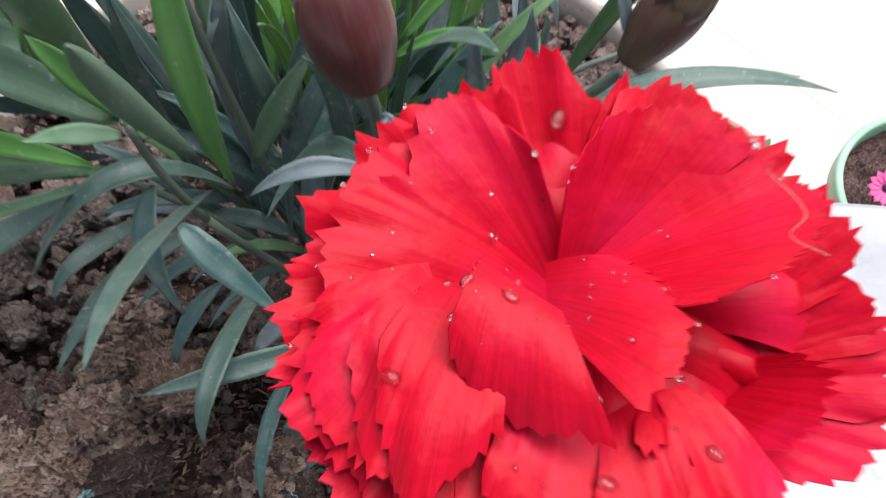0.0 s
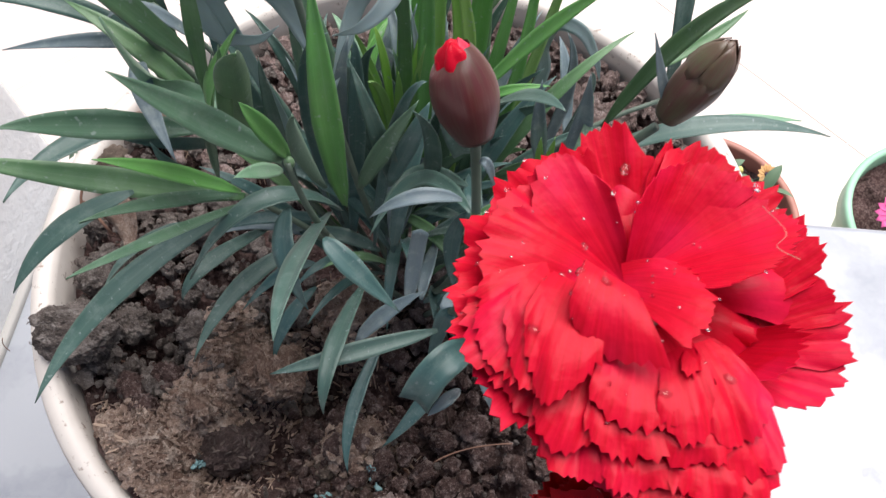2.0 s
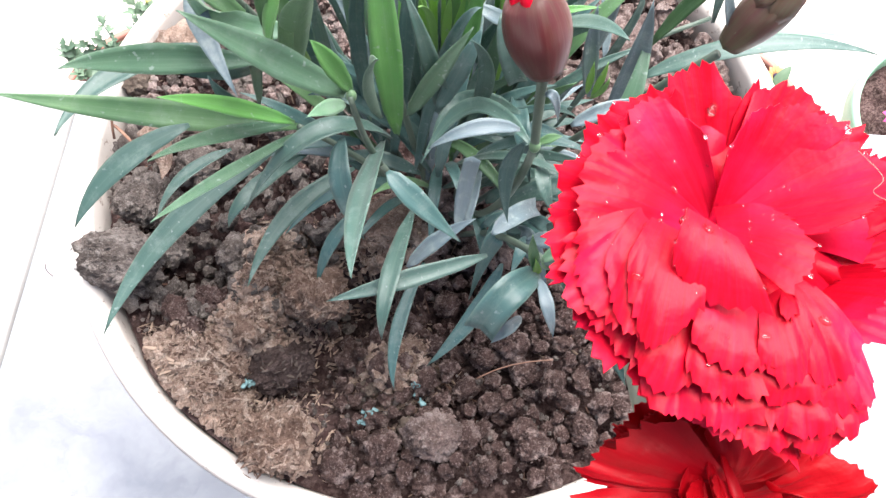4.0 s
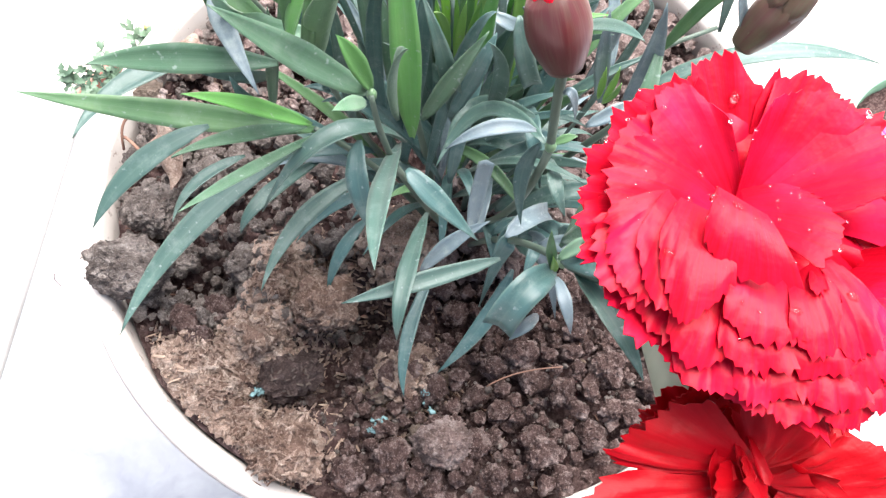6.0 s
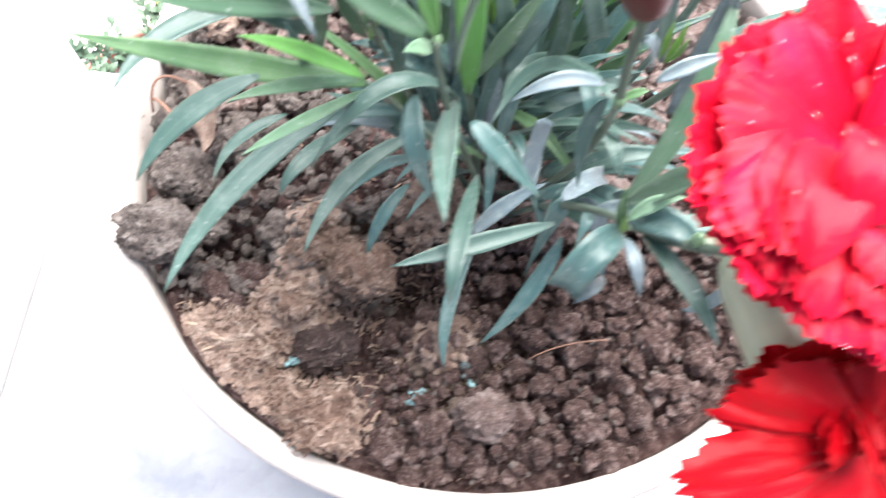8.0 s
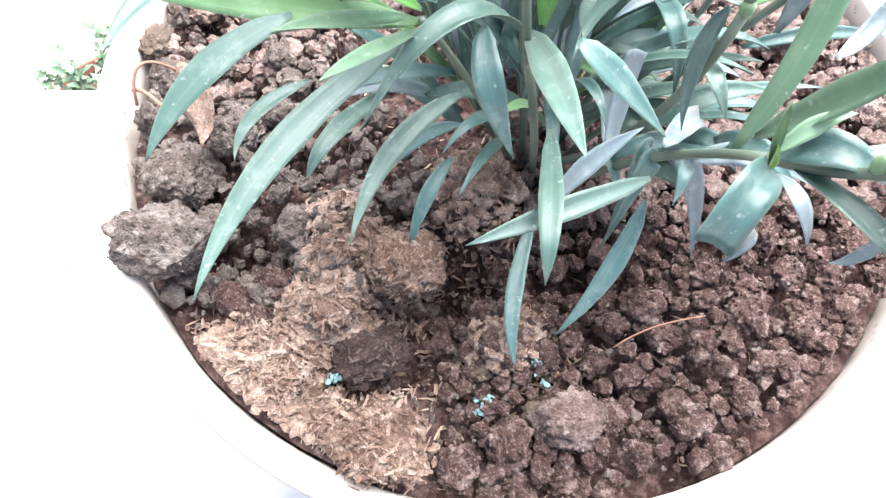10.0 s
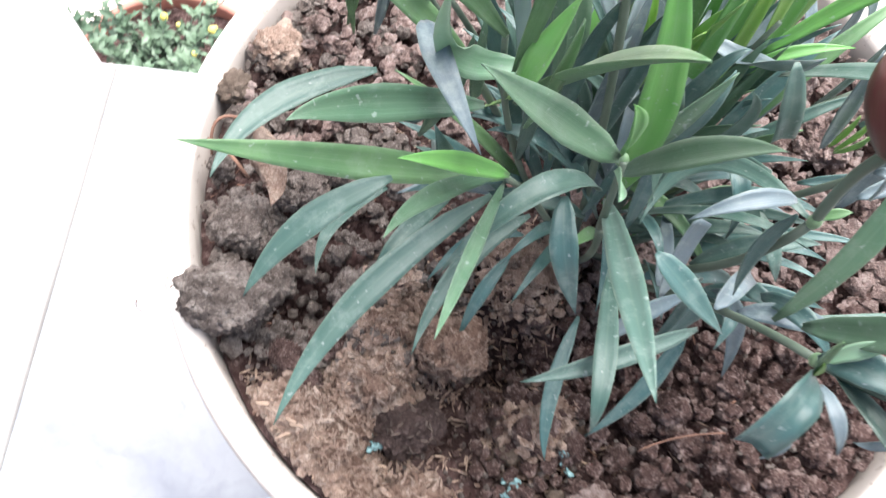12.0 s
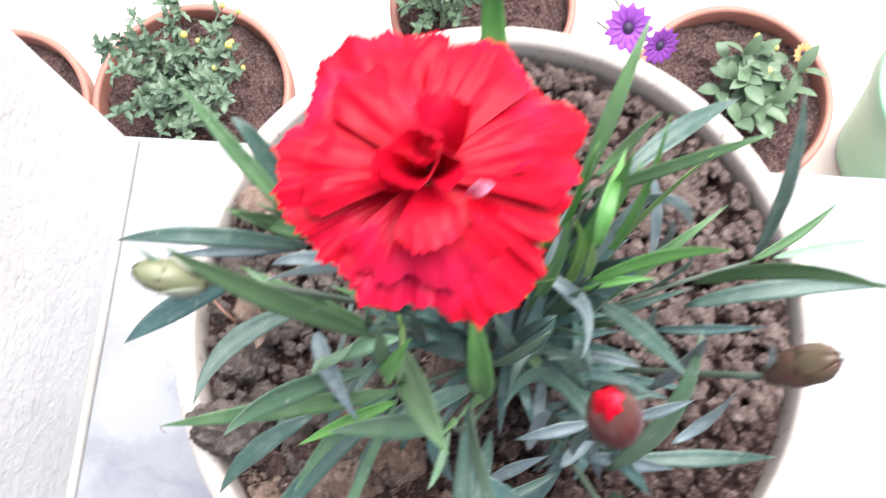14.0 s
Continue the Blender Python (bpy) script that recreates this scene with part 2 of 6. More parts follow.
DARK_FIBRE = plain("fibre_dark", (0.05, 0.036, 0.030), (0.12, 0.088, 0.074), 300.0, 0.9)
STRAW = plain("straw", (0.24, 0.165, 0.12), (0.48, 0.36, 0.28), 300.0, 0.9)
ROOT = plain("root_hair", (0.15, 0.075, 0.052), (0.27, 0.15, 0.105), 300.0, 0.8)
TEAL = plain("fertiliser_teal", (0.10, 0.20, 0.21), (0.26, 0.40, 0.41), 500.0, 0.8, 0.0004)
TERRACOTTA = plain("terracotta_plastic", (0.33, 0.14, 0.105), (0.43, 0.20, 0.155), 120.0, 0.55, 0.0005)
GREEN_POT = plain("green_plastic", (0.28, 0.52, 0.36), (0.36, 0.60, 0.43), 90.0, 0.5)
DARK_STONE = plain("dark_stone", (0.012, 0.012, 0.014), (0.03, 0.03, 0.034), 140.0, 0.75, 0.0003)
FAR_LEAF = plain("bedding_leaf", (0.06, 0.11, 0.07), (0.15, 0.22, 0.14), 90.0, 0.5)
FAR_LEAF_LIGHT = plain("bedding_leaf_light", (0.08, 0.14, 0.08), (0.17, 0.25, 0.15), 90.0, 0.5)
YELLOW = plain("petal_yellow", (0.55, 0.48, 0.10), (0.72, 0.66, 0.25), 200.0, 0.6)
ORANGE = plain("petal_orange", (0.55, 0.28, 0.10), (0.66, 0.42, 0.2), 200.0, 0.6)
PURPLE = plain("petal_purple", (0.17, 0.03, 0.28), (0.27, 0.06, 0.40), 200.0, 0.6)
PURPLE_EYE = plain("flower_eye", (0.02, 0.01, 0.05), (0.05, 0.03, 0.08), 200.0, 0.6)
PINK = plain("petal_pink", (0.60, 0.06, 0.25), (0.75, 0.14, 0.36), 200.0, 0.6)


def pot_material():
    n = Nodes("pot_white")
    co = n.coords()
    speck = n.noise(co, 260.0, 5.0, 0.7)
    stain = n.noise(n.scaled(co, (1.0, 1.0, 0.25)), 22.0, 5.0, 0.65)
    base = n.mix(n.ramp(stain, (0.48, (0, 0, 0)), (0.85, (0.55, 0.55, 0.55))), (0.63, 0.575, 0.53), (0.44, 0.37, 0.315))
    base = n.mix(n.ramp(speck, (0.60, (0, 0, 0)), (0.68, (0.85, 0.85, 0.85))), base, (0.24, 0.17, 0.13))
    n.bump(n.noise(co, 120.0, 3.0), 0.15, 0.0006)
    return n.done(base, 0.45)


def marble_material():
    n = Nodes("white_marble")
    co = n.coords()
    warp = n.add("ShaderNodeTexNoise", Vector=co, Scale=5.0, Detail=6.0, Roughness=0.6).outputs["Color"]
    bent = n.mix(0.25, co, warp, "ADD")
    cloud = n.noise(bent, 9.0, 5.0, 0.55)
    patch = n.ramp(cloud, (0.50, (0, 0, 0)), (0.72, (1, 1, 1)))
    base = n.mix(patch, (0.36, 0.372, 0.402), (0.21, 0.225, 0.265))
    vein = n.ramp(n.noise(bent, 24.0, 6.0, 0.65), (0.60, (0, 0, 0)), (0.70, (0.55, 0.55, 0.55)))
    base = n.mix(vein, base, (0.22, 0.235, 0.27))
    return n.done(base, 0.28, Specular_IOR_Level=0.5)


def plaster_material():
    n = Nodes("white_plaster")
    co = n.coords()
    rough = n.noise(co, 160.0, 6.0, 0.65)
    wide = n.noise(co, 12.0, 4.0)
    base = n.mix(n.ramp(wide, (0.35, (0, 0, 0)), (0.7, (1, 1, 1))), (0.66, 0.66, 0.66), (0.58, 0.58, 0.585))
    base = n.mix(n.ramp(rough, (0.58, (0, 0, 0)), (0.75, (0.5, 0.5, 0.5))), base, (0.45, 0.44, 0.43))
    n.bump(n.math("ADD", rough, n.noise(co, 45.0, 4.0)), 0.7, 0.0025)
    return n.done(base, 0.85)


def tile_material():
    n = Nodes("cream_tile")
    co = n.coords()
    rnd = n.random()
    base = n.mix(n.ramp(n.noise(co, 14.0, 5.0, 0.6), (0.3, (0, 0, 0)), (0.7, (1, 1, 1))), (0.63, 0.525, 0.485), (0.67, 0.575, 0.535))
    base = n.mix(n.math("MULTIPLY", rnd, 0.3), base, (0.68, 0.575, 0.525))
    base = n.mix(n.ramp(n.noise(co, 120.0, 5.0), (0.55, (0, 0, 0)), (0.8, (0.4, 0.4, 0.4))), base, (0.62, 0.52, 0.46))
    return n.done(base, 0.5)


POT_WHITE, MARBLE, PLASTER, TILE = pot_material(), marble_material(), plaster_material(), tile_material()
GROUT = plain("grout", (0.66, 0.57, 0.53), (0.72, 0.63, 0.59), 200.0, 0.9, 0.0005)
MORTAR = plain("mortar_grimy", (0.33, 0.315, 0.295), (0.54, 0.525, 0.50), 60.0, 0.9, 0.001)
WATER = Nodes("water")
WATER = WATER.done((1.0, 1.0, 1.0), 0.02, Transmission_Weight=1.0, IOR=1.33)

# ---- setting: ledge, pillar, floor ----
TURN = -5.0          # heading of the ledge
SLAB = -0.195        # top of the marble
FLOOR = -0.75
turned = pose(0, 0, 0, 0, 0, TURN)


def setting(name, bm, material, label, category):
    ob = solid(name, bm, material, label, category, kind="structure")
    ob.matrix_world = turned
    return ob


# ledge coordinates: u along the ledge, w across it, back edge at w = 0.141, front edge at w = -0.118
setting("ledge_slab", box((3.3, 0.259, 0.028), (1.304, 0.0115, SLAB - 0.014), 0.004), MARBLE, "white marble ledge slab with soft grey clouding", "ledge")
setting("ledge_wall", box((3.2, 0.215, 0.56), (1.354, 0.0115, SLAB - 0.028 - 0.28), 0.003), PLASTER, "white plastered low wall under the marble ledge", "wall")
setting("wall_pillar", box((0.5, 0.258, 2.2), (-0.246 - 0.25, 0.0115, SLAB + 0.90), 0.012, 4), PLASTER, "rough white plastered pillar beside the ledge", "wall")
setting("ledge_trim", box((3.2, 0.013, 0.05), (1.354, -0.1245, SLAB - 0.029), 0.004), PLASTER, "thin plastered lip along the ledge front", "trim")
setting("trim_mortar", box((3.2, 0.009, 0.004), (1.354, -0.1165, SLAB + 0.0005), 0.0015), MORTAR, "grimy mortar bead between slab and lip", "trim")
setting("trim_joint", box((0.006, 0.252, 0.006), (-0.2445, 0.0115, SLAB + 0.002), 0.002), MORTAR, "rough mortar bead at the foot of the pillar", "trim")
setting("floor_inside", box((8.0, 3.0, 0.05), (0.0, -1.62, FLOOR - 0.025), 0.0), DARK_STONE, "dark polished stone floor in front of the ledge", "floor")
ground = solid("ground", box((80.0, 80.0, 0.05), (0, 0, FLOOR - 0.0262), 0.0), GROUT, "pale grout bed under the terrace tiles", "ground", kind="structure")


# ---- white pot and its soil ----
RIM, BORE = 0.125, 0.1166


def flower_pot(name, label, group, rim, bore, height, foot, material, lip, place):
    t = thing(name, label, "flower pot", group, place=place)
    mid = (rim + bore) / 2
    part("rim", lathe([(bore, -lip * 0.9), (bore, -0.004), (bore + 0.001, -0.001), (mid, 0.0), (rim - 0.0012, -0.001), (rim, -0.004), (rim - 0.001, -lip), (rim - 0.004, -lip - 0.002)]), material, t)
    part("body", lathe([(rim - 0.004, -lip - 0.0005), (rim - 0.006, -lip - 0.004), (foot + 0.006, -height + 0.02), (foot + 0.002, -height + 0.004), (foot, -height), (foot * 0.5, -height), (foot * 0.5, -height + 0.006), (foot - 0.006, -height + 0.006), (bore - 0.002, -lip - 0.004), (bore, -lip * 0.9 + 0.0005)]), material, t)
    return t


flower_pot("flower_pot", "round white plastic flower pot with a soil-stained rim", "", RIM, BORE, -SLAB, 0.088, POT_WHITE, 0.024, (0, 0, 0))


MOUNDS = ((-0.084, -0.072, 0.004, 0.011), (-0.071, -0.090, 0.004, 0.011), (-0.060, -0.098, 0.004, 0.010), (-0.053, -0.033, 0.014, 0.008), (-0.056, -0.047, 0.012, 0.008), (-0.061, -0.061, 0.006, 0.009), (-0.014, -0.027, 0.010, 0.012), (-0.074, -0.077, 0.006, 0.013), (-0.054, -0.060, 0.007, 0.008), (-0.046, -0.098, 0.008, 0.011), (-0.012, -0.072, 0.006, 0.009), (0.038, -0.074, 0.006, 0.014), (-0.095, 0.045, 0.004, 0.015))
HOLLOWS = ((-0.024, -0.052, 0.026, 0.012), (-0.080, -0.036, 0.016, 0.010), (-0.040, -0.072, 0.012, 0.009), (0.006, -0.056, 0.012, 0.012), (-0.090, 0.020, 0.009, 0.010))


def soil_height(x, y):
    """Height of the soil: lower towards the back, crumbly, with mounds of fibre and dark hollows between the clods."""
    base = -0.006 - 0.032 * (y + 0.1)
    for cx, cy, h, s in MOUNDS:
        base += h * math.exp(-((x - cx) ** 2 + (y - cy) ** 2) / (s * s))
    for cx, cy, h, s in HOLLOWS:
        base -= h * math.exp(-((x - cx) ** 2 + (y - cy) ** 2) / (s * s))
    p = Vector((x, y, 0.0))
    lump = 0.004 * noise.noise(p * 45) + 0.003 * abs(noise.noise(p * 110 + Vector((7, 0, 0)))) + 0.0022 * noise.noise(p * 260) + 0.0012 * noise.noise(p * 600)
    lump += 0.0035 * (0.5 - min(1.0, noise.voronoi(p * 130)[0][0] * 1.4))
    return base + lump * (1.0 if math.hypot(x, y) / BORE < 0.97 else 0.6)


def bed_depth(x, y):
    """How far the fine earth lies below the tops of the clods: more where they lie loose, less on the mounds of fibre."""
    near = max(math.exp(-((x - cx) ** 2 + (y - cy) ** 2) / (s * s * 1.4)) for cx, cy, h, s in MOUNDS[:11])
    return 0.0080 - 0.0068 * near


def soil_mesh(radius, height, rings, segments):
    verts, faces = [(0, 0, height(0, 0))], []
    for i in range(1, rings + 1):
        r = radius * i / rings
        for k in range(segments):
            a = 2 * math.pi * k / segments
            x, y = r * math.cos(a), r * math.sin(a)
            verts.append((x, y, height(x, y)))
    for k in range(segments):
        faces.append((0, 1 + k, 1 + (k + 1) % segments))
    for i in range(rings - 1):
        for k in range(segments):
            a = 1 + i * segments + k
            b = 1 + i * segments + (k + 1) % segments
            faces.append((a, a + segments, b + segments, b))
    return mesh_of("soil", verts, faces)


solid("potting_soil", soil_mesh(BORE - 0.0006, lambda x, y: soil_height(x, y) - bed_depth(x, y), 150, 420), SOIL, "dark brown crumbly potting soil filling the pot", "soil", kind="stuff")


def lump_mesh(name, size, seed, detail=3, rough=0.35, squash=0.8, broken=0, grainy=1.0):
    """A crumbly lump: flat broken sides, broad dents, then grains of about a millimetre."""
    rng = random.Random(seed * 7 + 1)
    sides = []
    for _ in range(broken):
        z, a = rng.uniform(-0.3, 1.0), rng.uniform(0, 6.283)
        flat = math.sqrt(max(0.0, 1 - z * z))
        sides.append((Vector((flat * math.cos(a), flat * math.sin(a), z)), rng.uniform(0.62, 0.9)))
    bm = bmesh.new()
    bmesh.ops.create_icosphere(bm, subdivisions=detail, radius=1.0)
    off = Vector((seed * 3.7, seed * 1.3, seed * 2.1))
    grain = size / 0.0024
    for v in bm.verts:
        n = v.co.normalized()
        k = 1 + rough * noise.noise(n * 1.2 + off) + rough * 0.5 * noise.noise(n * 2.6 + off)
        k = min([k] + [d / max(0.3, n.dot(s)) for s, d in sides])
        k += grainy * (min(0.3, 0.0011 / size) * (0.55 - noise.voronoi(n * grain * 0.62 + off)[0][0]) + 0.0016 / size * noise.noise(n * grain * 1.3 + off) + 0.0013 / size * noise.noise(n * grain * 3.1 + off) + 0.0007 / size * noise.noise(n * grain * 6.5 + off))
        v.co = Vector((n.x * k, n.y * k, n.z * k * squash)) * size
    bm_smooth(bm)
    me = bpy.data.meshes.new(name)
    bm.to_mesh(me)
    bm.free()
    return me


def clod(name, x, y, size, seed, material, label, lift=0.35, squash=0.8, rough=0.3, z=None, stretch=(1, 1, 1), turn=0.0):
    earth = material in (CLOD, CLOD_DRY, CLOD_GREY)
    ob = solid(name, lump_mesh(name, size, seed, 5 if size > 0.006 else (4 if size > 0.003 else 3), rough, squash, 11 if earth else 0, (0.55 if size < 0.007 else 0.8) if earth else 1.0), material, label, "soil clod", "clods in the pot")
    ob.location = (x, y, (soil_height(x, y) + size * squash * lift) if z is None else z)
    ob.rotation_euler = (0, 0, turn)
    ob.scale = stretch
    if size > 0.0042 and earth:
        chips_on(ob, int(size * 9000), seed, (0.0006, 0.0016), 0.00045, material, "grit", "small crumbs of soil stuck to the clod")
    return ob


def chips_on(ob, count, seed, length, width, material, name="fibre", label="frayed bits of bark and straw"):
    """Bits of bark and straw stuck to a lump, as one part of it."""
    rng = random.Random(seed)
    top = [(v.co.copy(), v.normal.copy()) for v in ob.data.vertices if v.normal.z > -0.1]
    verts, faces = [], []
    for _ in range(count):
        p, nrm = rng.choice(top)
        d = (nrm.orthogonal().normalized() @ Matrix.Rotation(rng.uniform(0, 6.28), 3, nrm) + nrm * rng.uniform(-0.25, 0.7)).normalized()
        chip(verts, faces, rng, p + nrm * rng.uniform(0, 0.0007), d, rng.uniform(*length), width, nrm)
    return tagged(part(name, mesh_of(name, verts, faces, smooth=False), material, ob), label, kind="stuff")


def chip(verts, faces, rng, p, d, ln, width, up_hint):
    """One frayed flat bit, added to the lists."""
    s = d.cross(up_hint + Vector((rng.uniform(-0.6, 0.6), rng.uniform(-0.6, 0.6), 0.2))).normalized() * rng.uniform(0.5, 1.6) * width
    up = s.cross(d).normalized() * width * 0.35
    curl = up * rng.uniform(-6, 6)
    n0 = len(verts)
    for k in range(4):
        t = k / 3
        q = p + d * (ln * (t - 0.5)) + curl * (t - 0.5) ** 2
        w = 1.0 if k in (1, 2) else rng.uniform(0.3, 0.8)
        verts.extend((q - s * w, q + up, q + s * w, q - up))
    for k in range(3):
        b = n0 + 4 * k
        faces.extend((b + i, b + (i + 1) % 4, b + 4 + (i + 1) % 4, b + 4 + i) for i in range(4))
    faces.extend(((n0, n0 + 3, n0 + 2, n0 + 1), (n0 + 12, n0 + 13, n0 + 14, n0 + 15)))


HANG = "large grey-brown clod hanging over the pot rim"
BY_RIM = "grey-brown soil clod near the pot rim"
CRUMB = "dark brown crumbly clod of soil"
BROWN = "reddish-brown crumbly clod of soil"
clod("soil_clod", -0.0985, -0.0415, 0.0112, 3, CLOD_GREY, HANG, z=0.008, squash=0.66, stretch=(1.3, 0.85, 1.0), turn=-0.25)
clod("soil_clod", -0.100, -0.014, 0.0105, 5, CLOD_GREY, BY_RIM)
clod("soil_clod", -0.104, 0.022, 0.0075, 8, CLOD_GREY, BY_RIM)
clod("soil_clod", -0.082, 0.000, 0.0085, 9, CLOD_GREY, BY_RIM)
clod("soil_clod", -0.083, -0.054, 0.0062, 10, CLOD, CRUMB)
clod("soil_clod", -0.072, -0.050, 0.0055, 11, CLOD, CRUMB)
clod("soil_clod", -0.076, -0.062, 0.005, 14, CLOD, CRUMB)
clod("soil_clod", -0.066, -0.034, 0.0085, 12, CLOD_GREY, CRUMB)
clod("soil_clod", -0.090, -0.030, 0.0065, 13, CLOD_GREY, CRUMB)
ball = clod("peat_ball", -0.036, -0.053, 0.0088, 21, PEAT_BALL, "round brown fibrous ball of peat", squash=0.9, rough=0.38, z=0.005)
chips_on(ball, 150, 81, (0.001, 0.0035), 0.00028, PEAT)
dark_clod = clod("peat_clod", -0.0475, -0.073, 0.008, 22, DARK_LUMP, "almost black lump of peat", z=-0.006, rough=0.42, squash=0.75, stretch=(1.12, 0.95, 1.0), turn=0.5)
chips_on(dark_clod, 60, 82, (0.001, 0.003), 0.00025, DARK_FIBRE)
flaky = clod("peat_clod", -0.046, -0.098, 0.0098, 24, PEAT_BALL, "flaky light-brown clod of bark and straw", squash=0.6, rough=0.4, lift=0.1)
chips_on(flaky, 260, 83, (0.0015, 0.006), 0.0005, PEAT_BALL)
chips_on(flaky, 90, 84, (0.002, 0.006), 0.0004, PEAT, "straw")
for k, (x, y, r) in enumerate(((-74, -70, 5), (-68, -80, 5), (-62, -72, 5), (-57, -62, 5), (-54, -48, 5), (-47, -40, 5), (-60, -88, 5), (-12, -73, 4.5), (-6, -68, 4))):
    lump = clod("peat_clod", x * 0.001, y * 0.001, r * 0.001, 70 + k, PEAT_BALL, "light-brown crumbling clump of peat and bark", lift=0.05, squash=0.6, rough=0.75, turn=k * 1.3)
    chips_on(lump, 170, 90 + k, (0.001, 0.0045), 0.00035, PEAT)
clod("soil_clod", 0.001, -0.096, 0.0092, 31, CLOD_DRY, "pale brown pointed soil clod", squash=0.8, rough=0.45)
clod("soil_clod", -0.0145, -0.102, 0.0052, 32, CLOD, BROWN)
clod("soil_clod", -0.028, -0.103, 0.0060, 33, CLOD, BROWN)
clod("soil_clod", -0.020, -0.112, 0.0042, 34, CLOD, BROWN)
clod("soil_clod", -0.002, -0.108, 0.0044, 39, CLOD, BROWN)
clod("soil_clod", 0.030, -0.098, 0.0048, 35, CLOD, BROWN)
clod("soil_clod", 0.046, -0.092, 0.0052, 36, CLOD, BROWN)
clod("soil_clod", 0.036, -0.107, 0.0040, 46, CLOD, BROWN)
clod("soil_clod", 0.058, -0.086, 0.0044, 47, CLOD, BROWN)
clod("soil_clod", 0.066, -0.076, 0.0056, 37, CLOD, BROWN)
clod("soil_clod", 0.052, -0.070, 0.0048, 48, CLOD, BROWN)
clod("soil_clod", 0.075, 0.048, 0.0105, 41, CLOD_DRY, BROWN)
clod("soil_clod", 0.060, 0.064, 0.009, 42, CLOD_DRY, BROWN)
clod("soil_clod", 0.086, 0.020, 0.007, 44, CLOD_DRY, BROWN)
clod("soil_clod", 0.045, 0.085, 0.007, 45, CLOD_DRY, BROWN)
clod("soil_clod", -0.095, 0.048, 0.0075, 43, PEAT, "pale brown fibrous clod of peat")
clod("pebble", -0.0075, -0.092, 0.0030, 51, PEBBLE, "small smooth pale pebble", rough=0.15)
clod("pebble", -0.019, -0.080, 0.0026, 52, PEBBLE, "small smooth pale pebble", rough=0.15)
clod("pebble", -0.108, 0.034, 0.0055, 53, PEBBLE, "smooth brown pebble by the rim", rough=0.12)


def crumbs(name, count, seed, inside, sizes, material, label, lift=0.3):
    """Many small crumbs lying on the soil, as one mesh."""
    rng = random.Random(seed)
    verts, faces = [], []
    proto = []
    for k in range(6):
        bm = bmesh.new()
        bmesh.ops.create_icosphere(bm, subdivisions=2 if sizes[1] > 0.003 else 1, radius=1.0)
        off = Vector((k * 5.1, seed, k * 2.3))
        vs = [v.co * (1 + 0.6 * noise.noise(v.co * 1.5 + off) + 0.55 * noise.noise(v.co * 3.3 + off)) for v in bm.verts]
        fs = [[v.index for v in f.verts] for f in bm.faces]
        proto.append((vs, fs))
        bm.free()
    made = 0
    while made < count:
        a, r = rng.uniform(0, 2 * math.pi), BORE * math.sqrt(rng.random()) * 0.975
        x, y = r * math.cos(a), r * math.sin(a)
        if not inside(x, y, rng):
            continue
        size = rng.uniform(*sizes) * rng.uniform(0.6, 1.0)
        m = Matrix.Translation((x, y, soil_height(x, y) + size * lift)) @ Euler((rng.uniform(0, 6), rng.uniform(0, 6), rng.uniform(0, 6))).to_matrix().to_4x4() @ Matrix.Diagonal((size, size * rng.uniform(0.7, 1), size * rng.uniform(0.6, 1), 1))
        vs, fs = proto[made % 6]
        n0 = len(verts)
        verts += [m @ v for v in vs]
        faces += [[n0 + i for i in f] for f in fs]
        made += 1
    return solid(name, mesh_of(name, verts, faces, smooth=False), material, label, "soil crumbs", kind="stuff")


def front_right(x, y, rng):
    return (x > -0.03 and y < -0.02) or rng.random() < 0.25


def back_right(x, y, rng):
    return x > 0.0 and y > -0.04


def left_side(x, y, rng):
    return x < -0.03 and y > -0.056


def back_left(x, y, rng):
    return x < 0.01 and y > 0.02


def on_mounds(x, y, rng):
    return any((x - cx) ** 2 + (y - cy) ** 2 < (1.3 * s * rng.random() ** 0.5) ** 2 for cx, cy, h, s in MOUNDS[:11])


def anywhere(x, y, rng):
    return True


def front(x, y, rng):
    return (x > -0.03 and y < -0.06) or (x > 0.0 and y < -0.035)


def lumps(count, seed, inside, sizes, material, label):
    """Single angular lumps lying close by one another, each a thing of its own."""
    rng = random.Random(seed)
    tries = 0
    while count and tries < 30000:
        tries += 1
        a, r = rng.uniform(0, 2 * math.pi), BORE * math.sqrt(rng.random()) * 0.955
        x, y = r * math.cos(a), r * math.sin(a)
        size = sizes[0] + (sizes[1] - sizes[0]) * rng.random() ** 1.5
        if inside(x, y, rng) and all(math.hypot(x - p, y - q) > 0.90 * (size + s) for p, q, s in LUMPS):
            LUMPS.append((x, y, size))
            clod("soil_lump", x, y, size, 300 + count, material, label, 0.45, rng.uniform(0.8, 1.05), rng.uniform(0.25, 0.45), stretch=(rng.uniform(0.85, 1.15), rng.uniform(0.85, 1.15), 1.0), turn=rng.uniform(0, 6))
            count -= 1


LUMPS = []


def left_front(x, y, rng):
    return x < -0.05 and -0.056 < y < 0.03


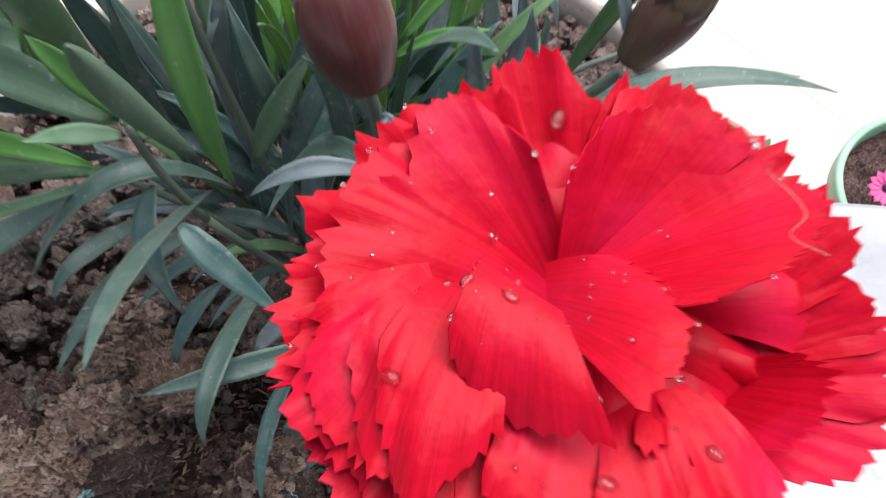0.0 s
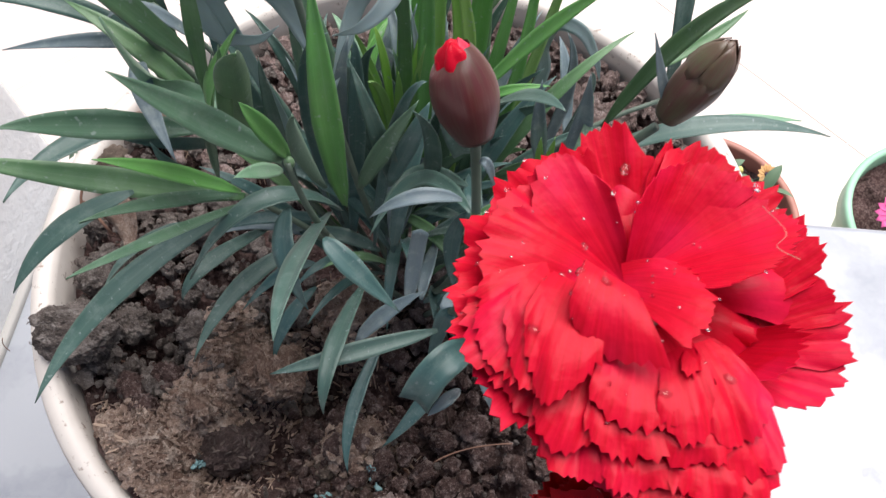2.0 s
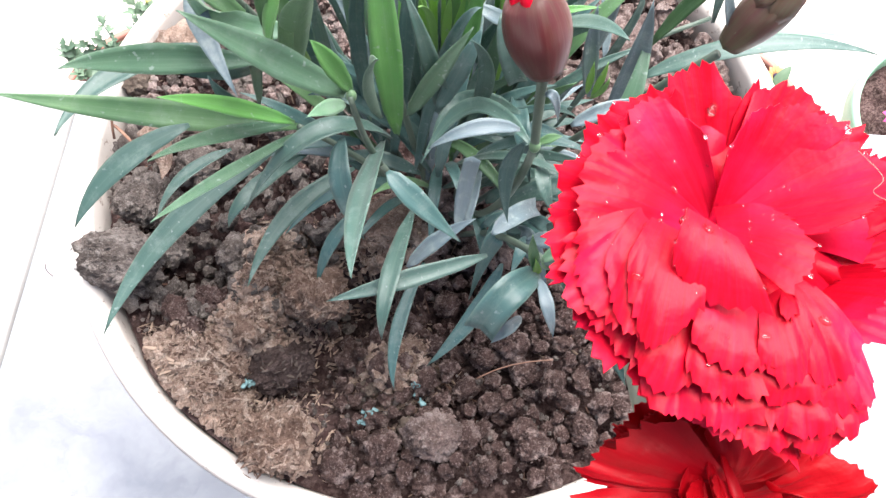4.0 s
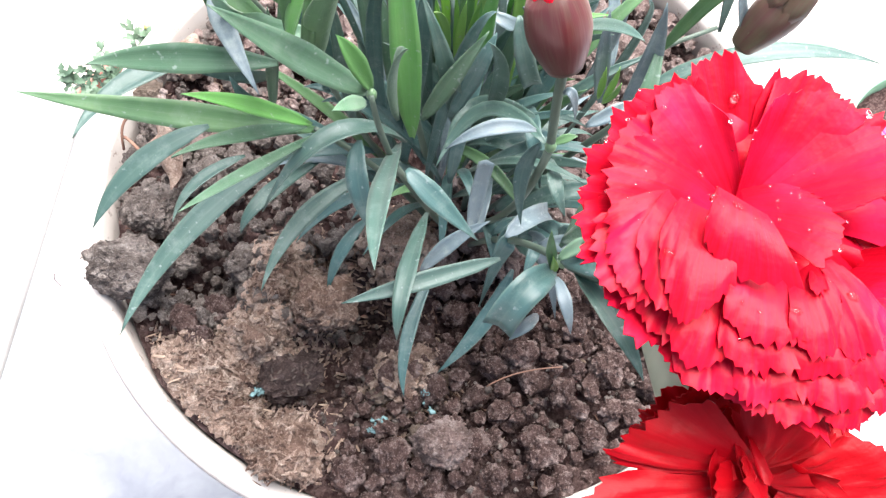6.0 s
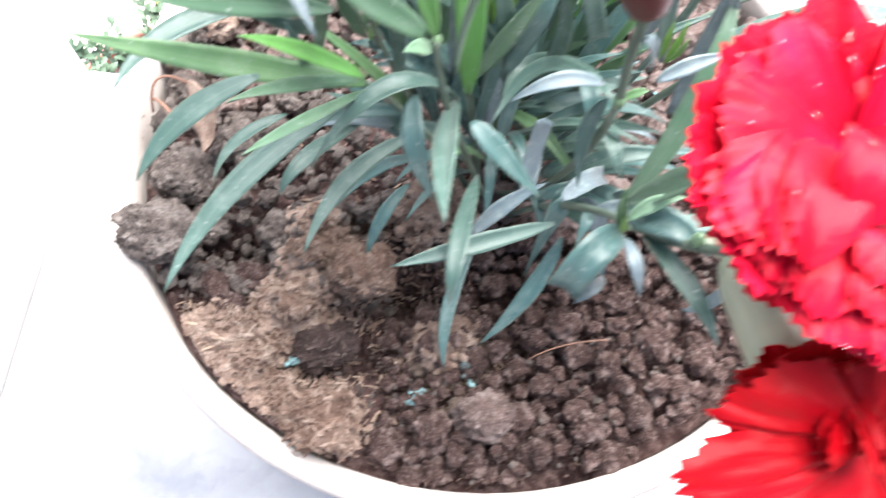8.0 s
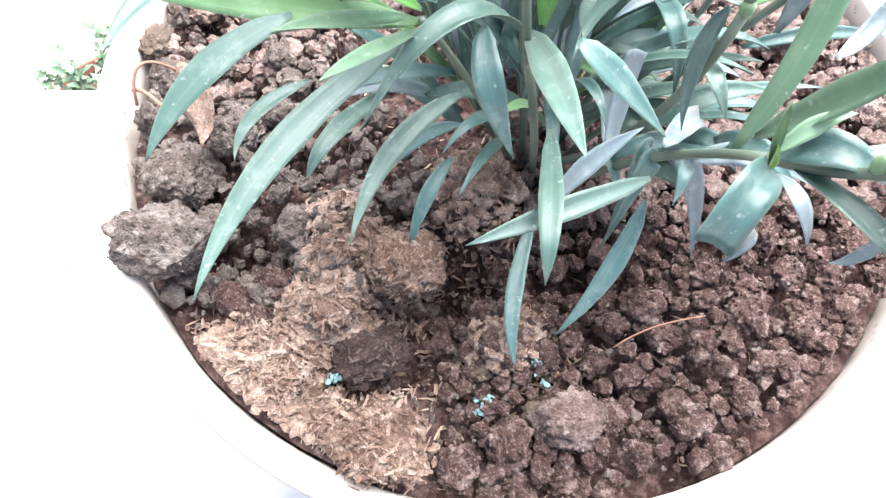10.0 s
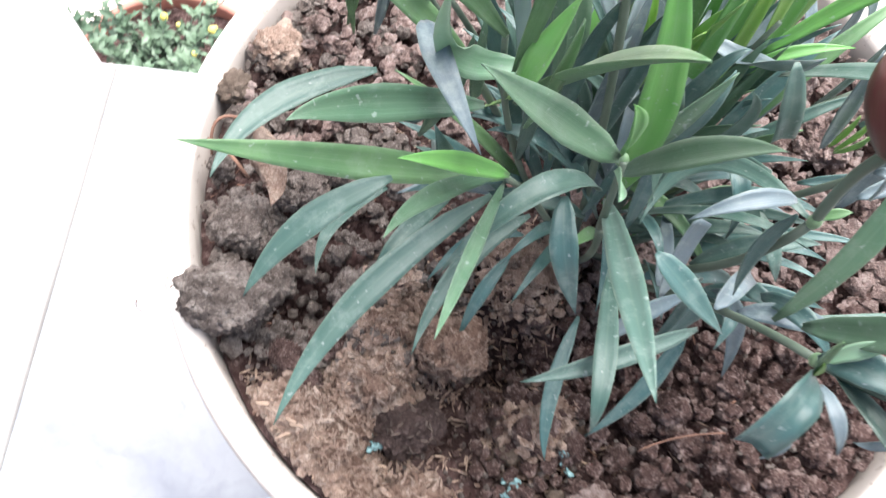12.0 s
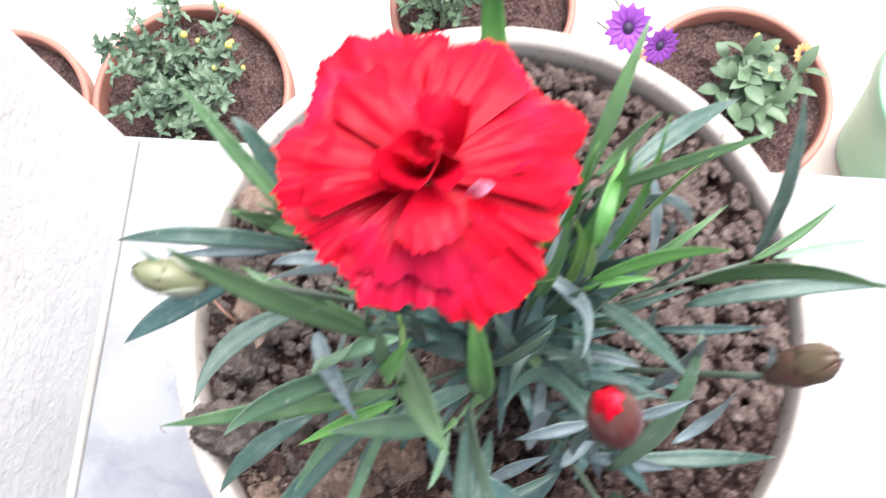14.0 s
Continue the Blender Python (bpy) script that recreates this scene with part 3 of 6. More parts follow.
lumps(240, 2, front, (0.0021, 0.0060), CLOD, "angular brown lump of soil at the pot's front")
lumps(45, 32, left_front, (0.0022, 0.0055), CLOD_GREY, "grey-brown lump of soil beside the large clod")
lumps(70, 22, back_right, (0.0026, 0.0056), CLOD_DRY, "angular reddish-brown lump of soil at the pot's back")
crumbs("soil_crumbs", 420, 3, front_right, (0.0014, 0.0034), CLOD, "brown crumbs of soil strewn over the pot", -0.3)
crumbs("soil_crumbs", 1100, 4, back_right, (0.0018, 0.0040), CLOD_DRY, "reddish-brown crumbs of soil strewn over the pot", 0.2)
crumbs("soil_crumbs", 420, 15, back_left, (0.0018, 0.0040), CLOD_DRY, "dry pale-brown crumbs of soil by the back rim", 0.2)
crumbs("soil_crumbs", 420, 5, left_side, (0.0016, 0.0040), CLOD_GREY, "grey-brown crumbs of soil strewn over the pot", -0.1)
crumbs("soil_grit", 2600, 6, anywhere, (0.0006, 0.0016), CLOD, "fine brown grit of soil over the whole pot", -3.0)
crumbs("soil_grit", 1500, 12, anywhere, (0.0006, 0.0016), CLOD_GREY, "fine grey-brown grit of soil over the whole pot")
crumbs("peat_crumbs", 1400, 13, on_mounds, (0.0008, 0.0028), PEAT, "light-brown crumbs of peat and bark")


def fibres(name, count, seed, where, length, material, label, width=0.0005):
    """Short flat bits of straw and fibre, as one mesh."""
    rng = random.Random(seed)
    verts, faces = [], []
    for _ in range(count):
        cx, cy, spread = where[rng.randrange(len(where))]
        x, y = rng.gauss(cx, spread), rng.gauss(cy, spread)
        if math.hypot(x, y) > BORE * 0.97:
            continue
        ln = rng.uniform(*length)
        a, tilt = rng.uniform(0, 6.28), rng.uniform(-0.9, 1.1)
        d = Vector((math.cos(a) * math.cos(tilt), math.sin(a) * math.cos(tilt), math.sin(tilt)))
        chip(verts, faces, rng, Vector((x, y, soil_height(x, y) - bed_depth(x, y) + rng.uniform(0.0004, 0.0035))), d, ln, width, Vector((0, 0, 1)))
    return solid(name, mesh_of(name, verts, faces, smooth=False), material, label, "plant fibre", kind="stuff")


PEATY = ((-0.084, -0.072, 0.008), (-0.071, -0.090, 0.008), (-0.064, -0.094, 0.005), (-0.053, -0.033, 0.006), (-0.056, -0.047, 0.005), (-0.061, -0.061, 0.006), (-0.014, -0.027, 0.008), (-0.076, -0.078, 0.012), (-0.062, -0.070, 0.010), (-0.056, -0.056, 0.007), (-0.013, -0.072, 0.008), (-0.044, -0.036, 0.007))
FIBROUS = [(cx, cy, s * 0.75) for cx, cy, h, s in MOUNDS[:11]]
fibres("straw_bits", 2200, 7, FIBROUS, (0.0012, 0.0045), STRAW, "tan bits of straw and bark in the soil", 0.00020)
fibres("straw_bits", 1200, 17, FIBROUS + [(-0.036, -0.054, 0.006)], (0.0015, 0.0050), PEAT, "brown bits of bark and fibre in the soil", 0.0004)
fibres("bark_chips", 800, 27, PEATY, (0.0012, 0.0060), STRAW, "tan chips of bark and peat on the soil", 0.0004)
fibres("bark_chips", 6500, 28, PEATY, (0.0012, 0.0050), PEAT, "brown chips of bark and peat on the soil", 0.00042)
fibres("bark_flakes", 260, 29, PEATY, (0.0035, 0.0085), PEAT, "light-brown flakes of bark and peat standing up from the soil", 0.0011)
fibres("bark_flakes", 160, 30, PEATY, (0.0030, 0.0070), PEAT_BALL, "brown flakes of bark and peat standing up from the soil", 0.0012)
fibres("straw_bits", 14, 18, [(-0.088, -0.072, 0.006), (-0.074, -0.086, 0.006), (-0.05, -0.105, 0.006)], (0.006, 0.012), STRAW, "pale blades of straw on the soil", 0.0004)
fibres("straw_bits", 300, 8, [(-0.095, 0.045, 0.014), (-0.05, 0.02, 0.02), (0.0, -0.08, 0.02)], (0.002, 0.006), STRAW, "tan bits of straw and bark in the soil", 0.00025)
fibres("rootlets", 220, 9, [(0.02, -0.07, 0.03), (0.05, 0.04, 0.03), (-0.09, 0.0, 0.02)], (0.003, 0.009), ROOT, "fine brown rootlets in the soil", 0.00018)


def rootlet(points, r):
    ob = solid("rootlet", tube(bend(*[[c * 0.001 for c in p] for p in points], 10), [r] * 11, 5), ROOT, "thin dry brown rootlet lying on the soil", "root")
    return ob


rootlet(((14, -79, 2.5), (24, -75.5, 5), (37, -74, 6)), 0.00024)
rootlet(((-112, 12, 0), (-104, 4, 8), (-98, -2, 2)), 0.0006)
rootlet(((-110, 6, 1), (-107, 14, 9), (-98, 16, 2)), 0.0005)
rootlet(((-126, -40, 0), (-127, -41, -3), (-126, -42, -6)), 0.00015)

# ---- the carnation ----
plant = thing("carnation_plant", "carnation plant with grey-green blades, red flowers and buds", "flowering plant")


def ribbon(name, points, width, face, channel=0.18, thick=0.0005, blunt=0.0, base_width=0.55):
    """A blade: a channelled, tapering, closed strip along points; face is the way its upper side looks, blunt above 5 a cut end."""
    n = len(points) - 1
    cross = (-1.0, -0.55, 0.0, 0.55, 1.0)
    top, under, uvs = [], [], []
    face = Vector(face)
    for i, p in enumerate(points):
        t = i / n
        d = (points[min(i + 1, n)] - points[max(i - 1, 0)]).normalized()
        s = d.cross(face)
        s = s.normalized() if s.length > 1e-6 else d.orthogonal().normalized()
        up = s.cross(d).normalized()
        rise = (base_width + (1 - base_width) * min(1.0, t / 0.4)) * (0.35 + 0.65 * min(1.0, t / 0.12))
        fall = 1.0 if t < 0.38 or blunt > 5 else 1 - ((t - 0.38) / 0.62) ** (1.75 + blunt * 3)
        w = 0.5 * width * rise * max(fall, 0.02)
        for c in cross:
            q = p + s * (c * w) + up * (abs(c) ** 1.15 * w * channel)
            top.append(q)
            under.append(q - up * thick * (1 - 0.8 * abs(c)))
            uvs.append(((c + 1) / 2, t))
    m = len(cross)
    total = len(top)
    faces = []
    for i in range(n):
        for k in range(m - 1):
            a = i * m + k
            faces.append((a, a + 1, a + m + 1, a + m))
            b = total + a
            faces.append((b, b + m, b + m + 1, b + 1))
        a, b = i * m, i * m + m - 1
        faces.append((a, a + m, total + a + m, total + a))
        faces.append((b, total + b, total + b + m, b + m))
    for k in range(m - 1):
        faces.append((k, total + k, total + k + 1, k + 1))
        a = n * m + k
        faces.append((a, a + 1, total + a + 1, total + a))
    return mesh_of(name, top + under, faces, uvs + uvs)


LEAF_RNG = random.Random(11)


def leaf(base, mid, tip, width, tone, face=(0, -0.35, 1.0), blunt=0.0, twist=0.3, label=""):
    """One blade of the carnation; places in millimetres."""
    pts = bend(*[[c * 0.001 for c in p] for p in (base, mid, tip)], 14)
    f = Vector(face) + Vector((LEAF_RNG.uniform(-twist, twist), LEAF_RNG.uniform(-twist, twist), 0))
    return part("leaf", ribbon("leaf", pts, width * 0.00082, f, 0.22 + 0.3 * LEAF_RNG.random(), blunt=blunt), LEAF[tone], plant, label)


def stem(points, r0, r1, material=None):
    pts = bend(*[[c * 0.001 for c in p] for p in points], 10)
    return part("stem", tube(pts, [(r0 + (r1 - r0) * i / 10) * 0.00068 for i in range(11)]), material or STEM, plant)


def joint(p, r):
    bm = bmesh.new()
    bmesh.ops.create_uvsphere(bm, u_segments=10, v_segments=8, radius=r * 0.00068)
    bmesh.ops.scale(bm, vec=(1, 1, 1.5), verts=bm.verts)
    bmesh.ops.translate(bm, vec=[c * 0.001 for c in p], verts=bm.verts)
    return part("stem_joint", bm_smooth(bm), LEAF["g"], plant)


# stems from the crown to the nodes
stem(((2, -22, -6), (-4, -36, 40), (-10, -44, 76)), 1.5, 1.3)
stem(((-10, -44, 76), (-12, -46, 94), (-13, -46, 108)), 1.3, 0.9)
stem(((-4, -18, -6), (-16, -26, 40), (-29, -36, 80)), 1.7, 1.0)
stem(((6, -20, -6), (18, -42, 46), (25.1, -48.5, 92)), 1.5, 1.5)
stem(((25.1, -48.5, 92), (24.8, -46.9, 107), (24.3, -49.1, 121)), 1.5, 1.6)
stem(((10, -28, -6), (19, -50, 46), (28, -71, 80)), 1.4, 1.4)
stem(((28, -71, 80), (36, -79, 88), (46, -86, 100)), 1.4, 1.7)
stem(((0, -16, -6), (-8, -18, 80), (-16, -6, 150)), 1.5, 1.3)
stem(((-6, -12, -6), (-24, -14, 50), (-32, -22, 108)), 1.6, 0.9)
stem(((-6, -8, -6), (-30, 2, 60), (-54, 8, 98)), 1.5, 0.9)
stem(((-20, -6, 30), (-44, -12, 100), (-63, -17, 145)), 1.4, 1.5)
stem(((10, -10, -6), (18, 6, 50), (28, 22, 84)), 1.6, 0.9)
stem(((12, -12, -6), (36, -6, 44), (76, 3, 68)), 1.6, 0.9)
stem(((12, -18, -6), (40, -28, 60), (62, -35, 106)), 1.3, 1.5)
stem(((8, -14, -6), (16, -8, 50), (24, -6, 92)), 1.5, 0.8)
joint((-13, -45, 107), 1.7)
joint((28, -71, 80), 2.1)
joint((25.1, -48.5, 92), 2.0)
joint((38, -80, 92), 2.2)

# blades
# the front shoot
leaf((-14, -46, 109), (-27, -46, 122), (-38, -48, 138), 8, "m")
leaf((-13, -44, 107), (-15, -48, 123), (-17, -49, 131), 5, "G")
leaf((-9, -38, 87), (-7, -53, 125), (-4, -62, 144), 6, "m")
leaf((-14, -47, 107), (-16, -54, 117), (-18, -60, 124), 4, "p")
leaf((-9, -39, 78), (-11, -66, 100), (-11, -85, 110), 6.8, "b")
leaf((-8, -33, 69), (-24, -42, 86), (-42, -54, 72), 7, "b")
leaf((-6, -58, 99), (0, -63, 95), (9, -68, 85), 6, "d")
leaf((-18, -41, 83), (-18, -52, 80), (-14, -60, 68), 7, "d")
# the shoot that leans to the pillar
leaf((-29, -35, 78), (-59, -40, 93), (-85, -45, 109), 8, "g")
leaf((-29, -38, 85), (-40, -44, 102), (-49, -50, 115), 5, "G")
leaf((-31, -36, 81), (-44, -47, 94), (-51, -61, 110), 5, "m")
leaf((-32, -40, 80), (-57, -61, 77), (-72, -84, 70), 7, "b")
leaf((-29, -35, 76), (-38, -63, 106), (-43, -80, 124), 3.4, "m")
leaf((-46, -23, 112), (-43, -32, 113), (-36, -45, 107), 6, "v")
leaf((-35, -31, 99), (-55, -38, 110), (-65, -48, 122), 8, "m")
leaf((-56, -10, 76), (-77, -20, 77), (-87, -38, 80), 8, "b")
leaf((-51, -42, 91), (-67, -51, 88), (-78, -62, 80), 6.8, "b")
leaf((-54, -25, 49), (-65, -35, 52), (-68, -50, 59), 5, "b")
leaf((-20, -30, 47), (-37, -45, 49), (-47, -64, 45), 6.2, "b")
leaf((-36, -14, 28), (-50, -33, 39), (-57, -42, 34), 6, "b")
leaf((-20, -30, 34), (-32, -28, 24), (-44, -38, 19), 5, "d")
leaf((-22, -31, 21), (-30, -42, 20), (-35, -51, 9), 5, "d")
leaf((16, -58, 52), (-6, -67, 58), (-24, -72, 57), 6, "b")
# the front shoot
leaf((-2, -44, 10), (-10, -66, 8), (-11, -82, 2), 5.5, "d")
leaf((-3, -45, 53), (-8, -70, 65), (-10, -82, 58), 6, "b")
leaf((21, -52, 30), (12, -65, 19), (-1, -76, 7), 6.5, "d")
# upright blades
leaf((-6, -36, 76), (-6, -32, 110), (-8, -17, 130), 8.5, "G")
leaf((-31, -31, 110), (-28, -30, 133), (-27, -27, 145), 4.2, "g")
leaf((-30, -34, 108), (-27, -33, 118), (-22, -27, 126), 6.5, "G", (-1, -0.5, 0.6), twist=0.0)
# the shoots behind
leaf((-32, -24, 110), (-54, -18, 140), (-65, -15, 165), 7.5, "g")
leaf((-27, -23, 100), (-40, -27, 108), (-42, -36, 138), 7.5, "p")
leaf((-55, 6, 85), (-80, 5, 103), (-104, 5, 100), 7, "b")
leaf((-59, -15, 137), (-75, -21, 133), (-88, -27, 126), 7, "d")
leaf((-54, 9, 100), (-67, 23, 116), (-80, 38, 128), 6, "g")
leaf((-58, 15, 85), (-64, 28, 105), (-71, 35, 112), 7, "b")
leaf((-58, 14, 73), (-63, 10, 100), (-66, 6, 120), 5, "g")
leaf((-41, -2, 95), (-51, -3, 107), (-60, -4, 105), 5, "v")
# the back shoot
leaf((24, 22, 70), (33, 41, 98), (42, 61, 112), 6, "g")
leaf((35, 23, 90), (54, 38, 88), (75, 52, 77), 8, "b")
leaf((23, 23, 70), (45, 18, 113), (65, 20, 128), 4.5, "g")
leaf((28, 24, 88), (37, 30, 100), (40, 29, 121), 4.5, "g")
leaf((23, -4, 115), (25, 5, 124), (32, 22, 115), 5, "G")
# the shoots over the far rim
leaf((77, 3, 66), (77, 17, 100), (76, 33, 120), 6, "b")
leaf((70, -1, 85), (83, 6, 88), (94, 14, 90), 4, "g")
leaf((89, 8, 52), (107, 12, 48), (125, 16, 42), 4, "p")
leaf((58, -8, 56), (88, -5, 67), (122, -4, 61), 7.5, "b")
leaf((60, -2, 62), (73, -8, 104), (85, -20, 132), 6, "g")
leaf((25, -5, 79), (42, -3, 101), (55, -6, 117), 5, "G")
leaf((24, -5, 84), (23, -4, 104), (20, -6, 127), 4, "Y")
leaf((54, 13, 34), (53, 26, 50), (51, 36, 57), 5.5, "v")
leaf((28, -11, 81), (36, -24, 102), (43, -35, 111), 6.5, "b")
leaf((54, -11, 30), (72, -12, 35), (92, -11, 30), 5, "d")
leaf((39, -54, 45), (64, -54, 45), (82, -54, 53), 7, "b")
leaf((12, -3, 83), (22, -13, 87), (18, -31, 117), 6, "v")
leaf((31, -57, 57), (44, -43, 86), (51, -22, 100), 7, "m")
leaf((24.1, -47.9, 92), (11.5, -30.8, 79), (-0.5, -41.1, 70), 5.6, "b", (0, -0.2, 1.0), twist=0.0)
# blades under the buds
leaf((22, -45, 93), (12, -47, 97), (2, -49, 92), 4.6, "v")
leaf((33, -44, 93), (40, -42, 96), (48, -40, 97), 4.4, "v")
leaf((46, -50, 78), (55, -44, 81), (60, -38, 92), 4.6, "v")
# blades round the nodding flower's joint
leaf((30, -74, 82), (37, -88, 86), (42, -99, 84), 6.0, "b")
leaf((25.6, -74.4, 83), (18.5, -81.5, 90), (12.9, -86.8, 83), 8.2, "d", blunt=9.0, twist=0.0, label="grey blade with a cut end")
leaf((21.9, -82.9, 79), (18.6, -86.6, 82), (15.2, -89.0, 80), 3.4, "v", twist=0.0)
leaf((25.2, -74.4, 84), (23.7, -73.2, 92), (23.1, -72.8, 100), 3.0, "g", twist=0.0)
leaf((25.3, -74.6, 83), (25.0, -74.4, 86), (24.5, -74.1, 90), 2.4, "Y", twist=0.0)
leaf((25.6, -76.5, 85), (26.8, -83.5, 87), (28.2, -88.4, 82), 3.6, "v", twist=0.0)
leaf((27.2, -71.2, 82), (34, -75.5, 89), (42, -81, 86), 8.0, "d", twist=0.0)
leaf((26.2, -72.5, 85), (31, -71.5, 91), (36, -71.8, 94), 4.0, "p", twist=0.0)
leaf((29, -63, 74), (34, -72, 100), (36, -78, 120), 8, "m")
# blades and young shoots round the joint under the red bud
leaf((25.3, -48.4, 112), (27, -49.7, 113), (28.7, -49.7, 104), 2.6, "v", twist=0.0)
leaf((25.6, -47.9, 92), (28.4, -47.7, 94), (30.7, -47.8, 95), 2.6, "g", twist=0.0)
leaf((23.2, -46.4, 90), (19.7, -48.8, 80), (20.8, -53.3, 62), 5.0, "d", (0, -1, 0.4), twist=0.0)
leaf((8.3, -50.9, 52), (10.1, -44.4, 62), (12.1, -40.4, 72), 5.0, "v", (0, -1, 0.4), blunt=9.0, twist=0.0)
leaf((-4.6, -60.5, 50), (3.5, -56.1, 58), (13, -53, 64), 5.2, "v", twist=0.0)
leaf((-3.9, -27.3, 70), (3.6, -25.9, 86), (12.1, -21.9, 98), 6.0, "m", (0, -1, 0.4), twist=0.0)
leaf((3, -25.2, 68), (9.8, -22, 84), (14.3, -17.4, 92), 6.0, "d", (0, -1, 0.4), twist=0.0)
leaf((43.3, -34.4, 66), (47.6, -29.1, 90), (48.4, -26.4, 112), 8.0, "v", (0, -1, 0.4), twist=0.0)
leaf((42.5, -19.7, 66), (40.3, -18.8, 84), (40.1, -16, 98), 5.0, "v", (0, -1, 0.4), twist=0.0)
leaf((40.9, -22.6, 72), (40.6, -23.1, 80), (40.6, -23.2, 86), 2.4, "Y", (0, -1, 0.4), twist=0.0)
leaf((42, -23.3, 72), (43.1, -23.5, 80), (43.9, -23.2, 86), 2.4, "Y", (0, -1, 0.4), twist=0.0)
leaf((41.7, -24, 72), (43.6, -25.1, 78), (44.8, -24.9, 82), 2.2, "y", (0, -1, 0.4), twist=0.0)
leaf((17.9, -25.8, 108), (19.6, -30.9, 100), (22.2, -30.8, 90), 5.4, "b", (0, -1, 0.4), blunt=9.0, twist=0.0)
# blades in the middle
leaf((11, -45, 42), (13, -35, 44), (16, -20, 36), 5, "v")
leaf((17, -56, 61), (23, -50, 59), (29, -45, 53), 6.0, "v", blunt=9.0, twist=0.0)
leaf((30, -33, 60), (30, -43, 63), (33, -48, 56), 5, "b")
leaf((26, -4, 42), (25, -26, 62), (29, -32, 40), 6, "d")
leaf((23, -34, 82), (10, -22, 68), (2, -37, 73), 6, "b")
leaf((3, -32, 45), (8, -19, 65), (16, 1, 75), 6, "d")
# the shoots behind
leaf((-28, -24, 88), (-20, -41, 127), (-13, -53, 148), 8.5, "g")


def smooth_line(points, n):
    """Points of a smooth line through the given ones, in metres from millimetres."""
    p = [Vector(q) * 0.001 for q in points]
    p = [2 * p[0] - p[1]] + p + [2 * p[-1] - p[-2]]
    out = []
    for i in range(1, len(p) - 2):
        for k in range(n):
            t = k / n
            out.append(0.5 * (2 * p[i] + (p[i + 1] - p[i - 1]) * t + (2 * p[i - 1] - 5 * p[i] + 4 * p[i + 1] - p[i + 2]) * t * t + (3 * p[i] - p[i - 1] - 3 * p[i + 1] + p[i + 2]) * t ** 3))
    return out + [p[-2]]


def curled_leaf(points, width, tone, face):
    return part("leaf", ribbon("leaf", smooth_line(points, 6), width * 0.001, face, 0.2), LEAF[tone], plant, "blade curled over at its tip")


dry = ribbon("dry_leaf", smooth_line(((-97, 9, 6), (-93, 4, 14), (-89, -1, 11), (-88, -7, 7), (-90, -12, 5)), 5), 0.011, (-0.4, -0.3, 1), 0.5, 0.0004)
dry_leaf = solid("dry_leaf", dry, PEAT, "curled dry brown leaf lying on the soil", "leaf")

# curled and upright blades in the heart of the plant
curled_leaf(((-10, -15, 97), (-15, -8, 108), (-21, -6, 117), (-29, -7, 118), (-35, -8, 112), (-32, -10, 106), (-24, -11, 106), (-19, -9, 108)), 6.0, "w", (0.1, -1, 0.3))
curled_leaf(((-9, -16, 92), (-2, -2, 108), (6, -3, 116), (6, -7, 114), (0, -11, 110), (-7, -11, 107)), 5.5, "w", (0.1, -1, 0.3))
curled_leaf(((20, 10, 10), (44, 22, 50), (44, 22, 68), (47, 21, 78), (54, 19, 77), (59, 17, 68), (61, 16, 60)), 5.0, "w", (0, -1, 0.4))
curled_leaf(((-18, -8, 30), (-30, -10, 112), (-36, -10, 125), (-46, -11, 128), (-57, -12, 122)), 4.2, "w", (0, -0.8, 0.5))
leaf((14, -6, 10), (21, -2, 84), (17, 0, 124), 4.5, "Y", (0, -1, 0.2))
leaf((16, -2, 8), (26, 8, 90), (29, 12, 138), 7.0, "G", (0, -1, 0.2))
leaf((6, -10, 10), (13, -6, 92), (14, -3, 134), 5.5, "G", (0, -1, 0.2))
leaf((4, -8, 10), (8, -2, 92), (8, 0, 128), 4.5, "g", (0, -1, 0.2))
leaf((10, -14, 12), (40, 0, 62), (68, 18, 78), 6.0, "g")
leaf((40, 6, 20), (51, 10, 60), (49, 12, 84), 5.0, "v", (0, -1, 0.3))
leaf((38, -4, 20), (53, 0, 64), (55, 2, 80), 4.0, "b", (0, -1, 0.3))
leaf((24, -6, 76), (33, -5, 81), (44, -5, 83), 3.5, "G")
leaf((-4, -22, 30), (6, -20, 84), (14, -18, 100), 5.0, "d")
leaf((-12, -16, 20), (-4, -15, 84), (-2, -13, 108), 6.0, "d", (0, -1, 0.3))
leaf((-14, -14, 30), (-15, -15, 91), (-7, -15, 112), 5.0, "d", (0, -1, 0.3))
leaf((-36, -18, 88), (-50, -14, 106), (-66, -6, 113), 6.5, "g")
leaf((-28, -36, 100), (-25, -36, 118), (-23, -35, 130), 4.0, "g", (0.5, -1, 0.3))
leaf((-55, 7, 84), (-72, 5, 88), (-96, 4, 86), 5.5, "v")
leaf((-54, 9, 84), (-63, 10, 95), (-73, 11, 108), 5.0, "g")
leaf((-52, 9, 84), (-56, 10, 99), (-62, 10, 113), 4.5, "g", (0, -1, 0.5))
leaf((2, 4, 40), (0, 60, 92), (-1, 66, 132), 10.5, "G", (0, -1, 0.3))
